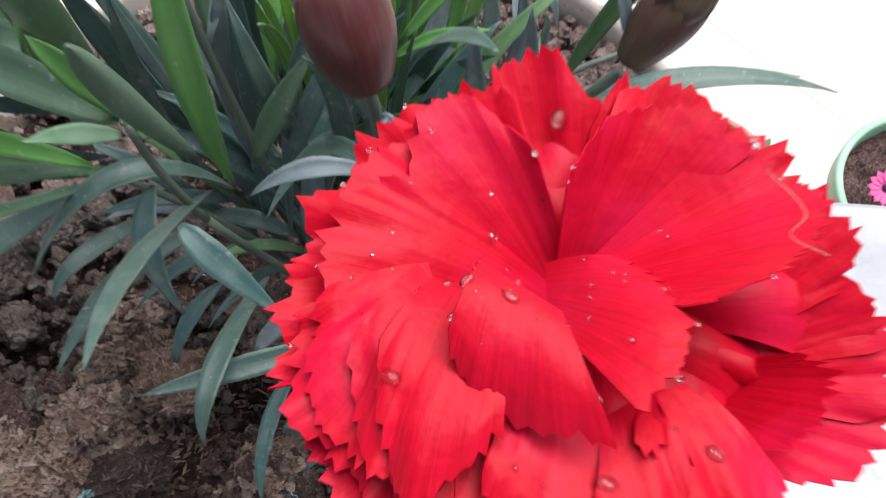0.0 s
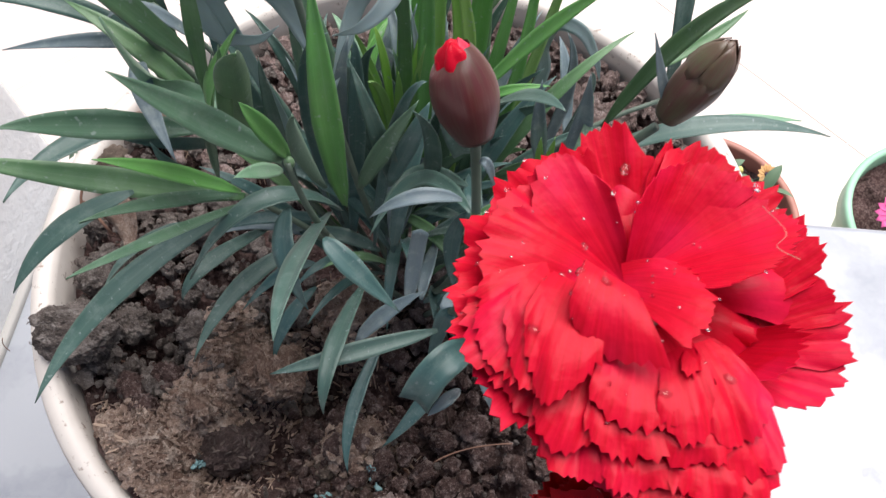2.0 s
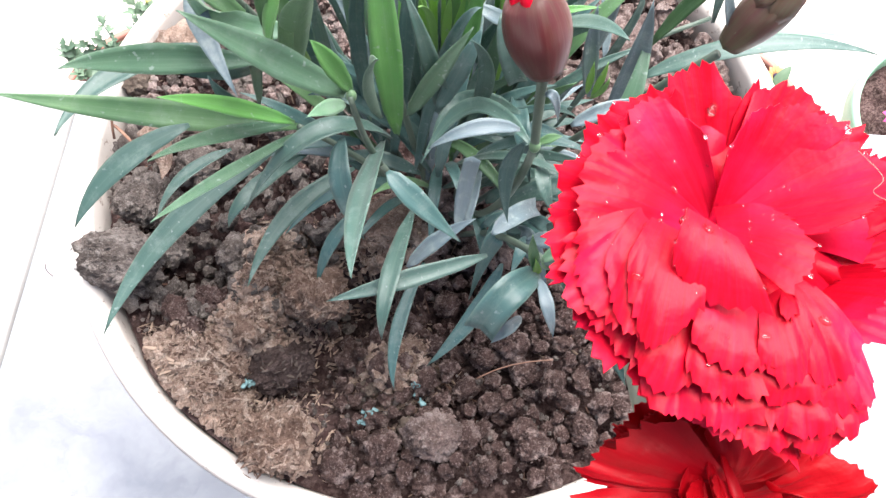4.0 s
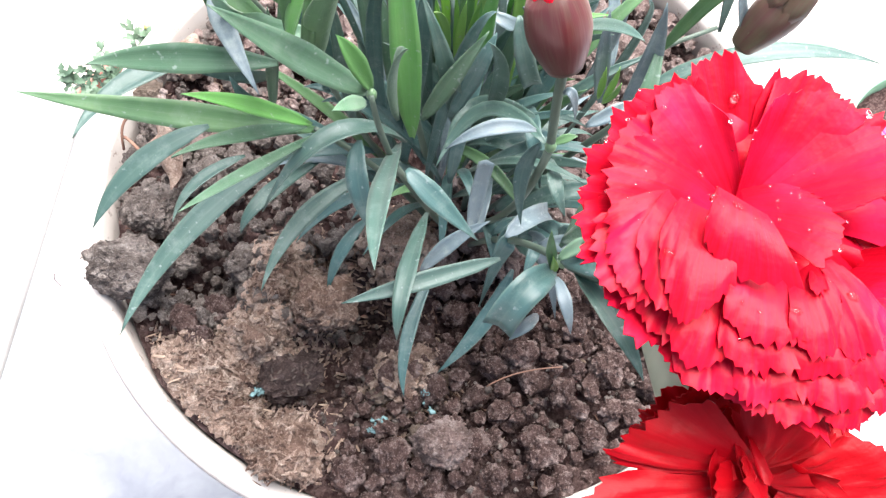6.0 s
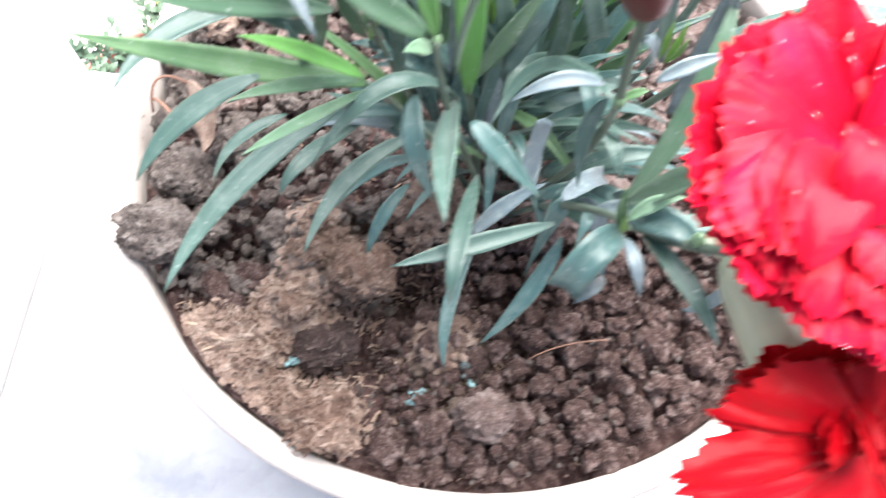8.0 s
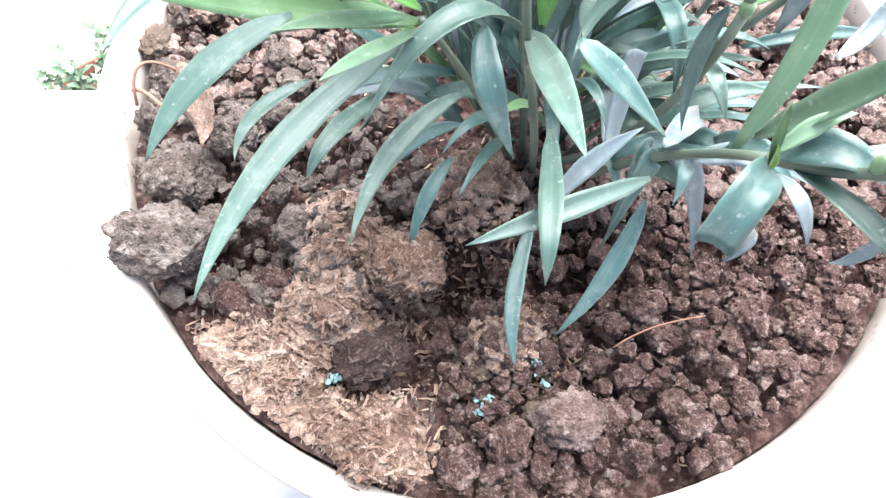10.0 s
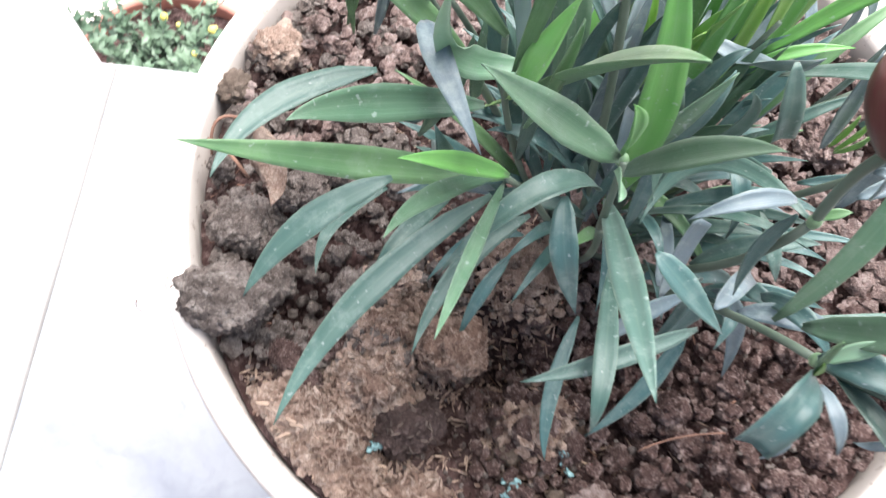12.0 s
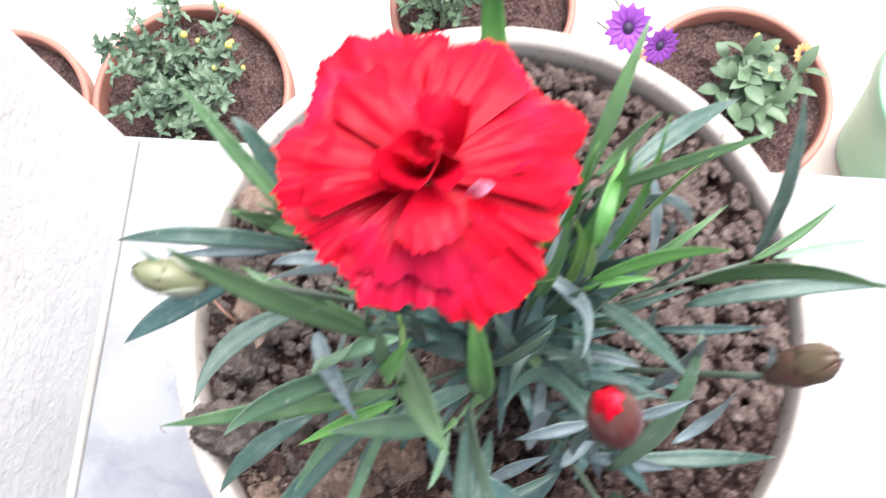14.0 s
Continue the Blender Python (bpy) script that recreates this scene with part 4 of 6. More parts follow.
# blades standing close together in the heart of the plant
leaf((-15.4, -16.9, 50), (-18.2, -2.2, 86), (-20.2, 6.3, 104), 4.3, "m", (0, -0.8, 0.5))
leaf((-13.3, -7.2, 50), (-15, 7.5, 86), (-27.3, 23.2, 104), 8, "m", (0, -0.8, 0.5))
leaf((-23, -8.3, 50), (-30.6, -10.6, 86), (-36.7, -5.9, 104), 7, "d", (0, -0.8, 0.5))
leaf((-9.2, -14.9, 50), (-7.7, -14.9, 86), (-3.9, -7.4, 104), 5.5, "v", (0, -0.8, 0.5))
leaf((-33.3, -0.4, 50), (-35.5, -16.9, 86), (-34.5, -13.2, 104), 4, "m", (0, -0.8, 0.5))
leaf((-32.8, -3.4, 50), (-27.5, -20.6, 86), (-27.2, -27.4, 104), 2.6, "y", (0, -0.8, 0.5))
leaf((-64.3, 16.9, 50), (-64.5, 11.1, 86), (-69.7, 12.4, 104), 3, "g", (0, -0.8, 0.5))
leaf((-66.1, 19.6, 50), (-60.4, 13.2, 86), (-62.6, 16.8, 104), 3.6, "g", (0, -0.8, 0.5))
leaf((-59.1, 17, 50), (-53.9, 11.2, 86), (-54.6, 14.9, 104), 4, "v", (0, -0.8, 0.5))
leaf((-43.7, -12.5, 50), (-41.8, -34.1, 86), (-43.7, -37.9, 104), 5.5, "d", (0, -0.8, 0.5))
leaf((-47, 1.5, 50), (-45.4, -24.8, 86), (-50.2, -37.2, 104), 4.5, "d", (0, -0.8, 0.5))
leaf((11.2, -18.5, 50), (15.1, -26.6, 86), (11.4, -29.6, 104), 5.5, "b", (0, -0.8, 0.5))
leaf((4.7, -16.7, 50), (2.7, -24.2, 86), (-3.4, -15.2, 104), 6, "b", (0, -0.8, 0.5))
leaf((0.9, 28.1, 50), (3.4, 21.9, 86), (4.2, 19.2, 104), 3.6, "G", (0, -0.8, 0.5))
leaf((9.5, 38.7, 50), (11, 26.2, 86), (7.9, 26.4, 104), 3.8, "G", (0, -0.8, 0.5))
leaf((-1.8, -7.1, 50), (-2.9, -9.4, 86), (2.4, -10.8, 104), 5, "b", (0, -0.8, 0.5))
leaf((-23.4, -17, 50), (-22.9, -18.5, 86), (-23.9, -14.5, 104), 5, "b", (0, -0.8, 0.5))
leaf((-47.1, -11.5, 50), (-39.7, -18.7, 86), (-37.2, -19.7, 104), 4.5, "m", (0, -0.8, 0.5))
for k in range(9):
    a = 0.7 * k
    leaf((4 + 3 * math.cos(a), -2 + 3 * math.sin(a), 60), (5 + 6 * math.cos(a), -2 + 6 * math.sin(a), 82), (5 + 11 * math.cos(a), -2 + 11 * math.sin(a), 92 + 5 * (k % 3)), 3.0, "Y" if k % 2 else "y", (0, -1, 0.5))

# a thicket of older blades round the crown
FILL = random.Random(23)
for k in range(90):
    a = FILL.uniform(0, 2 * math.pi)
    r0, h0 = FILL.uniform(3, 20), FILL.uniform(4, 40)
    cx, cy = 2 + FILL.uniform(-6, 6), -17 + FILL.uniform(-8, 8)
    reach = FILL.uniform(24, 46)
    up = FILL.uniform(-0.2, 1.7)
    b = (cx + r0 * math.cos(a), cy + 0.8 * r0 * math.sin(a), h0)
    tp = (b[0] + reach * math.cos(a), b[1] + 0.85 * reach * math.sin(a), max(6, h0 + reach * up * 0.8))
    if tp[1] < -46 or math.hypot(tp[0], tp[1]) > 105 or (tp[0] < -26 and tp[1] < -24):
        continue
    md = ((b[0] + tp[0]) / 2, (b[1] + tp[1]) / 2, (b[2] + tp[2]) / 2 + FILL.uniform(4, 11))
    leaf(b, md, tp, FILL.uniform(4, 6.5), FILL.choice("bbddvgdb"), (-math.cos(a) * 0.4, -math.sin(a) * 0.4 - 0.2, 1))


# older blades hanging from the stem of the large flower, over the soil
OLD = random.Random(41)
for k in range(14):
    f = OLD.uniform(0.15, 0.95)
    b = (6 + 24 * f + OLD.uniform(-4, 6), -24 - 32 * f + OLD.uniform(-4, 6), 12 + 40 * f)
    a = OLD.uniform(-2.3, 0.5)
    reach = OLD.uniform(18, 34)
    tp = (b[0] + reach * math.cos(a), b[1] + 0.6 * reach * math.sin(a), max(7, b[2] - OLD.uniform(-8, 30)))
    if tp[1] < -66 or tp[0] > 68 or tp[0] < 2:
        continue
    md = (b[0] * 0.55 + tp[0] * 0.45, b[1] * 0.55 + tp[1] * 0.45, max(b[2], tp[2]) + OLD.uniform(0, 7))
    leaf(b, md, tp, OLD.uniform(4.5, 7.0), OLD.choice("ddbdvdbw"), (-math.cos(a) * 0.4, -0.5, 1))


# grey-green blades leaning to the back of the pot
for k in range(28):
    b = (OLD.uniform(-22, 16), OLD.uniform(-6, 16), OLD.uniform(12, 36))
    tp = (b[0] * 1.3 + OLD.uniform(-24, 20), b[1] + OLD.uniform(14, 40), b[2] + OLD.uniform(24, 58))
    md = (b[0] * 0.6 + tp[0] * 0.4, b[1] * 0.6 + tp[1] * 0.4, b[2] * 0.35 + tp[2] * 0.65 + OLD.uniform(2, 9))
    leaf(b, md, tp, OLD.uniform(5.0, 7.5), OLD.choice("bvgmvbGp"), (0, -0.6, 0.8))


# bright young blades behind the bud
for k in range(7):
    x = 8 + 5.5 * k + FILL.uniform(-2, 2)
    leaf((x * 0.6, 2, 12), (x, 10 + FILL.uniform(-3, 6), 70), (x * 1.15 + FILL.uniform(-4, 6), 20 + FILL.uniform(-4, 8), FILL.uniform(104, 128)), FILL.uniform(4.5, 6.5), "GyGgGGy"[k], (0, -1, 0.25))
# younger blades standing close together behind the tall one
for k in range(34):
    a = FILL.uniform(-0.6, 3.6)
    b = (10 + FILL.uniform(-12, 16), -4 + FILL.uniform(-8, 16), FILL.uniform(6, 30))
    reach, rise = FILL.uniform(8, 28), FILL.uniform(34, 72)
    tp = (b[0] + reach * math.cos(a), b[1] + reach * math.sin(a), b[2] + rise)
    md = ((b[0] * 0.6 + tp[0] * 0.4), (b[1] * 0.6 + tp[1] * 0.4), (b[2] + tp[2]) / 2 + 6)
    leaf(b, md, tp, FILL.uniform(4, 6.5), FILL.choice("bdgmvdmb"), (-math.cos(a) * 0.5, -0.7, 0.5))


# ---- flowers ----
def petal_mesh(rng, length, spread, start, end, base, teeth, ruffle, cup=0.0, lean=0.0):
    """One fringed petal: a fan from a narrow claw that bends from start to end degrees off the flower's axis."""
    nu, nv = 2 * teeth + 1, 11
    edge = [-0.036 * (k % 2) * rng.uniform(0.2, 1.8) - 0.022 * rng.random() for k in range(nu)]
    wob = [rng.uniform(-1, 1) for _ in range(4)]
    ph = rng.uniform(0, 6.28)
    waves = rng.uniform(0.9, 1.9)
    crimp = rng.uniform(13, 20)
    verts, uvs = [], []
    fold = rng.uniform(-0.35, 0.35)
    for j in range(nv):
        v = j / (nv - 1)
        for k in range(nu):
            u = 2 * k / (nu - 1) - 1
            outline = 1 - 0.2 * u * u + 0.05 * math.sin(3 * u + ph) + (edge[k] if j == nv - 1 else 0)
            s = v * length * outline
            fan = math.radians(spread) * u * (0.18 + 0.82 * min(1.0, (v / 0.55)) ** 1.3)
            side, along = s * math.sin(fan), s * math.cos(fan)
            r, z, steps = base, 0.0, 12
            for q in range(steps):
                f = (q + 0.5) / steps * along / length
                g = min(1.0, max(0.0, (f - 0.12) / 0.6))
                g = g * g * (3 - 2 * g)
                ang = math.radians(start + (end - start) * g)
                r += math.sin(ang) * along / steps
                z += math.cos(ang) * along / steps
            g = min(1.0, max(0.0, (along / length - 0.12) / 0.6))
            ang = math.radians(start + (end - start) * g * g * (3 - 2 * g))
            push = ruffle * v ** 2.5 * (math.sin(waves * math.pi * u + ph) + 0.5 * math.sin(2.3 * waves * math.pi * u + wob[0] * 3)) + cup * u * u * v * length + fold * u * v * length * 0.25
            push += 1.5 * ruffle * v * noise.noise(Vector((u * 2.4 + wob[1] * 9, v * 0.7 + wob[2] * 9, wob[3] * 5)))
            push += 0.14 * ruffle * max(0.0, v - 0.7) * 3.3 * math.sin(crimp * u + ph * 2)
            verts.append(Vector((r - push * math.cos(ang), side + lean * v * v * length, z + push * math.sin(ang))))
            uvs.append(((u + 1) / 2, v))
    return shell_of("petal", verts, uvs, nu, nv)


STANDS = {}


def flower(place, axis, spin, rings, seed, material, calyx_length, calyx_radius, calyx_mat, label):
    """A double carnation: the calyx, with each petal under it. place is the calyx's mouth, in millimetres.
    rings: count, length, spread, start, end, base, ruffle, drop."""
    rng = random.Random(seed)
    head = part("flower", lathe([(0.0012, -calyx_length), (calyx_radius * 0.55, -calyx_length * 0.97), (calyx_radius * 0.8, -calyx_length * 0.75), (calyx_radius, -calyx_length * 0.2), (calyx_radius * 1.08, 0.0), (calyx_radius * 0.9, 0.001), (calyx_radius * 0.3, -0.002)], 20), calyx_mat, plant, label)
    head.data.materials.append(material)
    q = Vector((0, 0, 1)).rotation_difference(Vector(axis).normalized()).to_matrix().to_4x4()
    STANDS[head.name] = Matrix.Translation([c * 0.001 for c in place]) @ q @ Matrix.Rotation(radians(spin), 4, "Z")
    head.matrix_local = STANDS[head.name]
    for count, length, spread, start, end, base, ruffle, drop in rings:
        turn = rng.uniform(0, 360)
        for k in range(count):
            th = 360 * (k + rng.uniform(-0.3, 0.3)) / count + turn
            me = petal_mesh(rng, length * rng.uniform(0.9, 1.05) * 0.001, spread * rng.uniform(0.85, 1.15), start + rng.uniform(-5, 5), end + rng.uniform(-12, 12), base * 0.001, 19, ruffle * rng.uniform(0.7, 1.4) * 0.001, rng.uniform(-0.03, 0.06), rng.uniform(-0.1, 0.1))
            ob = part("petal", me, material, head)
            ob.matrix_local = Matrix.Translation((0, 0, -drop * 0.001)) @ Matrix.Rotation(radians(th), 4, "Z")
    return head


def laid_petal(head, base, mid, edge, half, cup, ruffle):
    """A petal laid from base over mid to the middle of its edge (millimetres), half as wide as half says, with an uneven saw edge."""
    rng = PETAL_RNG
    line = [Vector(p) * 0.001 for p in (base, mid, edge)]
    line[1] = line[1] * 0.72 + (line[0] + line[2]) * 0.14
    nv, spine = 14, bend(*line, 24)
    length = sum((spine[i + 1] - spine[i]).length for i in range(24))
    hem = min(0.35, 0.0032 / length)
    core = STANDS[head.name] @ Vector((0, 0, -0.022))
    half, ruffle = half * 0.001, ruffle * 0.001
    # tips and notches at uneven steps along the edge
    us, dents, u, tip = [-1.0], [0.0], -1.0, True
    while u < 1.0:
        step = rng.uniform(0.0005, 0.0011) / half
        u = min(1.0, u + step)
        us.append(u)
        dents.append(-rng.uniform(0.0006, 0.0017) * (1.7 if rng.random() < 0.15 else 1.0) if tip else -rng.uniform(0.0, 0.0005))
        tip = not tip
    lobes = [rng.uniform(-1, 1) for _ in range(5)]
    ph, waves, seed = rng.uniform(0, 6.28), rng.uniform(0.8, 1.7), rng.uniform(0, 50)
    nu, pleats = len(us), half / 0.0009 * rng.uniform(0.8, 1.2)
    verts, uvs = [], []
    for j in range(nv):
        v = 1.0 if j == nv - 1 else (1 - hem) * j / (nv - 2)
        for u, dent in zip(us, dents):
            back = 1 - 0.24 * abs(u) ** 2.2 + 0.05 * math.sin(2.6 * u + ph) + 0.035 * math.sin(6.5 * u + 2 * ph) * lobes[0]
            s = v * back * (1 + (dent / length if j == nv - 1 else 0))
            f = min(max(s, 0.0), 1.0) * 23.999
            i = int(f)
            p = spine[i].lerp(spine[i + 1], f - i)
            if s > 1:
                p = p + (spine[24] - spine[23]).normalized() * (s - 1) * length
            d = (spine[min(i + 2, 24)] - spine[max(i - 1, 0)]).normalized()
            out = p - core
            out = (out - d * out.dot(d)).normalized()
            side = d.cross(out)
            w = half * 1.08 * (0.12 + 0.88 * min(1.0, s / 0.8) ** 0.62)
            push = cup * w * u * u * 1.6 + ruffle * s ** 1.8 * (0.55 * math.sin(waves * math.pi * u + ph) + 0.3 * math.sin(2.7 * waves * math.pi * u + lobes[1] * 3))
            push += 1.25 * ruffle * s * noise.noise(Vector((u * 2.2 + seed, s * 1.2, seed * 0.7))) + 0.55 * ruffle * s * noise.noise(Vector((u * 4.5 + seed, s * 4.0, seed * 1.3)))
            push += ruffle * s * s * (0.13 * math.sin(pleats * u + lobes[2] * 4) + 0.07 * math.sin(2.1 * pleats * u + lobes[3] * 4))
            verts.append(p + side * (w * u) + out * push)
            uvs.append(((u + 1) / 2 * half / 0.008, s))
    ob = part("petal", shell_of("petal", verts, uvs, nu, nv), head.data.materials[1], head)
    PETAL_POINTS.extend(verts)
    ob.matrix_local = STANDS[head.name].inverted()
    return ob


def fan_petal(head, base, left, edge, right, arch, cup, ruffle, claw=0.16):
    """A petal that fans out from base to an edge from left over edge to right (millimetres), raised by arch along its middle
    and by cup along its sides, with an uneven saw edge."""
    rng = PETAL_RNG
    base, left, edge, right = [Vector(p) * 0.001 for p in (base, left, edge, right)]
    core = STANDS[head.name] @ Vector((0, 0, -0.022))
    width = (edge - left).length + (right - edge).length
    length = ((left + right + edge * 2) / 4 - base).length
    arch, cup, ruffle = arch * 0.001, cup * 0.001, ruffle * 0.001
    us, dents, u, tip, ph0 = [-1.0], [-0.0004], -1.0, True, rng.uniform(0, 50)
    while u < 1.0:
        big = 0.75 + 0.6 * noise.noise(Vector((ph0, u * width / 0.007, 0)))
        u = min(1.0, u + rng.uniform(0.00035, 0.00115) * (0.6 + 0.55 * big) * 2 / width)
        us.append(u)
        dents.append(rng.uniform(0.0001, 0.0014) * big * (1.6 if rng.random() < 0.15 else 1.0) if tip else -rng.uniform(0.0, 0.0008) * big)
        tip = not tip
    nu, nv = len(us), 15
    hem = min(0.3, 0.0020 / length)
    ph, waves, seed = rng.uniform(0, 6.28), rng.uniform(1.0, 1.8), rng.uniform(0, 50)
    verts, uvs = [], []
    for j in range(nv):
        v = 1.0 if j == nv - 1 else (1 - hem) * j / (nv - 2)
        for u, dent in zip(us, dents):
            far = left * (u * (u - 1) / 2) + edge * (1 - u * u) + right * (u * (u + 1) / 2)
            near = base + (right - left) * (0.5 * u * claw)
            way = far - near
            s = v * (1 - 0.10 * u ** 4 + 0.025 * math.sin(3.1 * u + ph) + 0.075 * noise.noise(Vector((u * width / 0.0075, seed, 3.0))))
            if j == nv - 1:
                s += dent / max(way.length, 0.004)
            p = near + way * s
            out = (p - core).normalized()
            push = arch * 4 * s * (1 - s) * (1 - 0.35 * u * u) + cup * (0.35 - u * u) * min(1.0, s * 1.4)
            push += ruffle * s ** 1.6 * (0.42 * math.sin(waves * math.pi * u + ph) + 0.25 * math.sin(2.7 * waves * math.pi * u + seed))
            push += 1.7 * ruffle * s * noise.noise(Vector((u * 2.4 + seed, s * 1.6, seed * 0.7))) + 0.9 * ruffle * s * noise.noise(Vector((u * 6 + seed, s * 4.5, seed * 1.3)))
            push += 0.06 * (ruffle + 0.0003) * s * math.sin(width / 0.0011 * u + seed + 2.5 * noise.noise(Vector((u * 3, s * 3, seed))))
            verts.append(p + out * push)
            uvs.append(((u + 1) / 2 * width / 0.016, s))
    ob = part("petal", shell_of("petal", verts, uvs, nu, nv), head.data.materials[1], head)
    PETAL_POINTS.extend(verts)
    ob.matrix_local = STANDS[head.name].inverted()
    return ob


def shell_of(name, verts, uvs, nu, nv):
    """A thin closed shell on a grid of nv rows of nu points."""
    faces = []
    for j in range(nv - 1):
        for k in range(nu - 1):
            a = j * nu + k
            faces.append((a, a + 1, a + nu + 1, a + nu))
    grid = np.array([list(p) for p in verts]).reshape(nv, nu, 3)
    du, dv = np.gradient(grid, axis=1), np.gradient(grid, axis=0)
    nrm = np.cross(du, dv)
    nrm /= np.linalg.norm(nrm, axis=2, keepdims=True) + 1e-12
    back = (grid - nrm * 0.00018).reshape(-1, 3)
    t = len(verts)
    front = [tuple(p) for p in grid.reshape(-1, 3)]
    rear = [tuple(p) for p in back]
    closed = list(faces) + [(d + t, c + t, b + t, a + t) for a, b, c, d in faces]
    # the rim has points of its own, so that both sides keep their clean shading
    rim = [j * nu for j in range(nv)] + [(nv - 1) * nu + k for k in range(1, nu)] + [j * nu + nu - 1 for j in range(nv - 2, -1, -1)]
    shell = front + rear + [front[i] for i in rim] + [rear[i] for i in rim]
    m, t2 = len(rim), 2 * t
    closed += [(t2 + i, t2 + i + 1, t2 + m + i + 1, t2 + m + i) for i in range(m - 1)]
    uvs = uvs + uvs + [uvs[i] for i in rim] * 2
    return mesh_of(name, shell, closed, uvs)


PETAL_RNG = random.Random(77)
PETAL_POINTS = []
main_flower = flower((47, -88, 131), (0.05, -0.10, 1.0), 0, [
    (8, 25, 40, 28, 148, 3.2, 1.4, 2.0), (8, 26, 40, 24, 120, 3.0, 1.4, 1.0)], 5, PETAL, 0.024, 0.0052, CALYX_PALE, "large double red flower with fringed petals and water drops")
fan_petal(main_flower, (47.4, -84, 132), (36.3, -69.3, 143.5), (42.7, -65.3, 144.5), (51.3, -69.1, 144), 1, 0.2, 0.9)
fan_petal(main_flower, (47.8, -84, 132), (49.6, -70.2, 143.5), (56.2, -66.8, 143.5), (63.3, -69.6, 143), 1, 0.2, 0.9)
fan_petal(main_flower, (48.2, -84, 132), (60.4, -68.4, 142.5), (66.2, -73.1, 142), (68.6, -79.8, 141.5), 1, 0.2, 0.9)
fan_petal(main_flower, (46.5, -84, 132), (28.3, -74.1, 144), (33.4, -69.1, 144.5), (41.2, -67.7, 144.5), 1, 0.2, 0.9)
fan_petal(main_flower, (45.6, -84.4, 132), (22.4, -82.4, 144), (26.2, -76.1, 144.5), (32, -71.2, 144.5), 1, 0.2, 1)
fan_petal(main_flower, (45.6, -84.9, 132), (20.4, -90.1, 143.5), (21.6, -85, 144), (25.3, -78.4, 144.5), 1, 0.2, 1.1)
fan_petal(main_flower, (45.5, -85.8, 132), (21.3, -98.3, 143), (20.7, -93.8, 143.5), (21.8, -87.5, 144), 1, 0.2, 1.1)
fan_petal(main_flower, (45.6, -86.2, 131), (26.3, -105.3, 142), (24, -101.3, 142.5), (21, -95.6, 143), 1, 0.2, 1.1)
fan_petal(main_flower, (45.5, -87.1, 131), (31.3, -110.3, 141.5), (28.3, -108.1, 142), (25.4, -103, 142), 1, 0.2, 1)
fan_petal(main_flower, (45.5, -92, 132), (38.1, -114.3, 140.5), (32.9, -113, 141), (29.7, -108.5, 141.5), 1, 0.2, 0.9)
fan_petal(main_flower, (47.8, -95.2, 131), (45.2, -117.9, 139), (41.5, -116.4, 139.5), (36.9, -112.9, 140), 1, 0.2, 0.9)
fan_petal(main_flower, (50, -96.9, 131), (53.4, -120.3, 138), (48.5, -119.4, 138.5), (43.2, -117, 139), 1, 0.2, 0.9)
fan_petal(main_flower, (53.2, -97, 131), (59.9, -116.3, 138.5), (57, -119.2, 138), (51.3, -120.1, 138), 1, 0.2, 0.9)
fan_petal(main_flower, (45.8, -86.5, 136), (30, -80.4, 147), (35.5, -72.6, 148), (42.7, -76.6, 147.5), 2, 0, 0.5, 0.2)
fan_petal(main_flower, (45.3, -86.6, 136), (26.4, -84.3, 146.5), (28.7, -76.8, 147), (34.3, -73.2, 147.5), 2, 0, 0.6, 0.2)
fan_petal(main_flower, (44.4, -87.8, 137), (24, -91.2, 146.5), (25.3, -84.5, 147), (30.1, -78.9, 147.5), 2, 0, 0.7, 0.25)
fan_petal(main_flower, (47.1, -86, 136), (46, -79.4, 147.5), (54.6, -72.6, 147.5), (63.4, -77.3, 147.5), 1.5, -1.5, 0.5, 0.2)
fan_petal(main_flower, (47.4, -86.9, 138), (61.4, -74.6, 147), (65.2, -83.2, 148), (65, -88.2, 149.5), 1, -0.5, 0.4, 0.2)
fan_petal(main_flower, (46.3, -88.7, 142), (63.9, -79.6, 147), (65.1, -87.9, 150.5), (53.8, -94.8, 152), 0.8, -1, 0.25, 0.3)
fan_petal(main_flower, (61.8, -92.1, 124), (64.1, -86.7, 133), (66.2, -89, 134), (65.4, -92.9, 133), -1, 0, 0.4, 0.4)
fan_petal(main_flower, (59.9, -91.9, 126), (67.5, -94.5, 142), (65.1, -100.3, 143), (56, -106.6, 144), -3, -1, 0.4, 0.3)
fan_petal(main_flower, (57.7, -92.3, 132), (68.3, -75.6, 141.5), (71.4, -81.6, 140.5), (73.1, -87.1, 140), 0, 0, 0.9)
fan_petal(main_flower, (57.9, -92.8, 131), (68.9, -83.7, 139.5), (74, -88.4, 139), (75.6, -93.1, 138), 0, 0, 0.9)
fan_petal(main_flower, (57.8, -93.7, 131), (74, -88.4, 138), (75.7, -94.8, 137), (73.6, -99.7, 136), 0, 0, 1)
fan_petal(main_flower, (57.6, -94.6, 131), (75.2, -96.9, 136), (72.1, -102.1, 135), (64, -104.2, 135), 0, 0, 1)
fan_petal(main_flower, (43.5, -90.9, 146), (49.3, -89.1, 148), (52.4, -96, 153), (48.9, -103.6, 152.5), 1.5, -1.5, 0.15, 0.45)
fan_petal(main_flower, (40.7, -93.1, 152), (35.2, -97.2, 151), (39.2, -102.3, 149.5), (47.2, -105.2, 150), 1.8, -1.5, 0.25, 0.5)
fan_petal(main_flower, (37, -92.2, 148), (29.6, -97.6, 149.5), (32.2, -107.1, 148), (39.4, -103.3, 149.5), 2, -0.5, 0.5, 0.6)
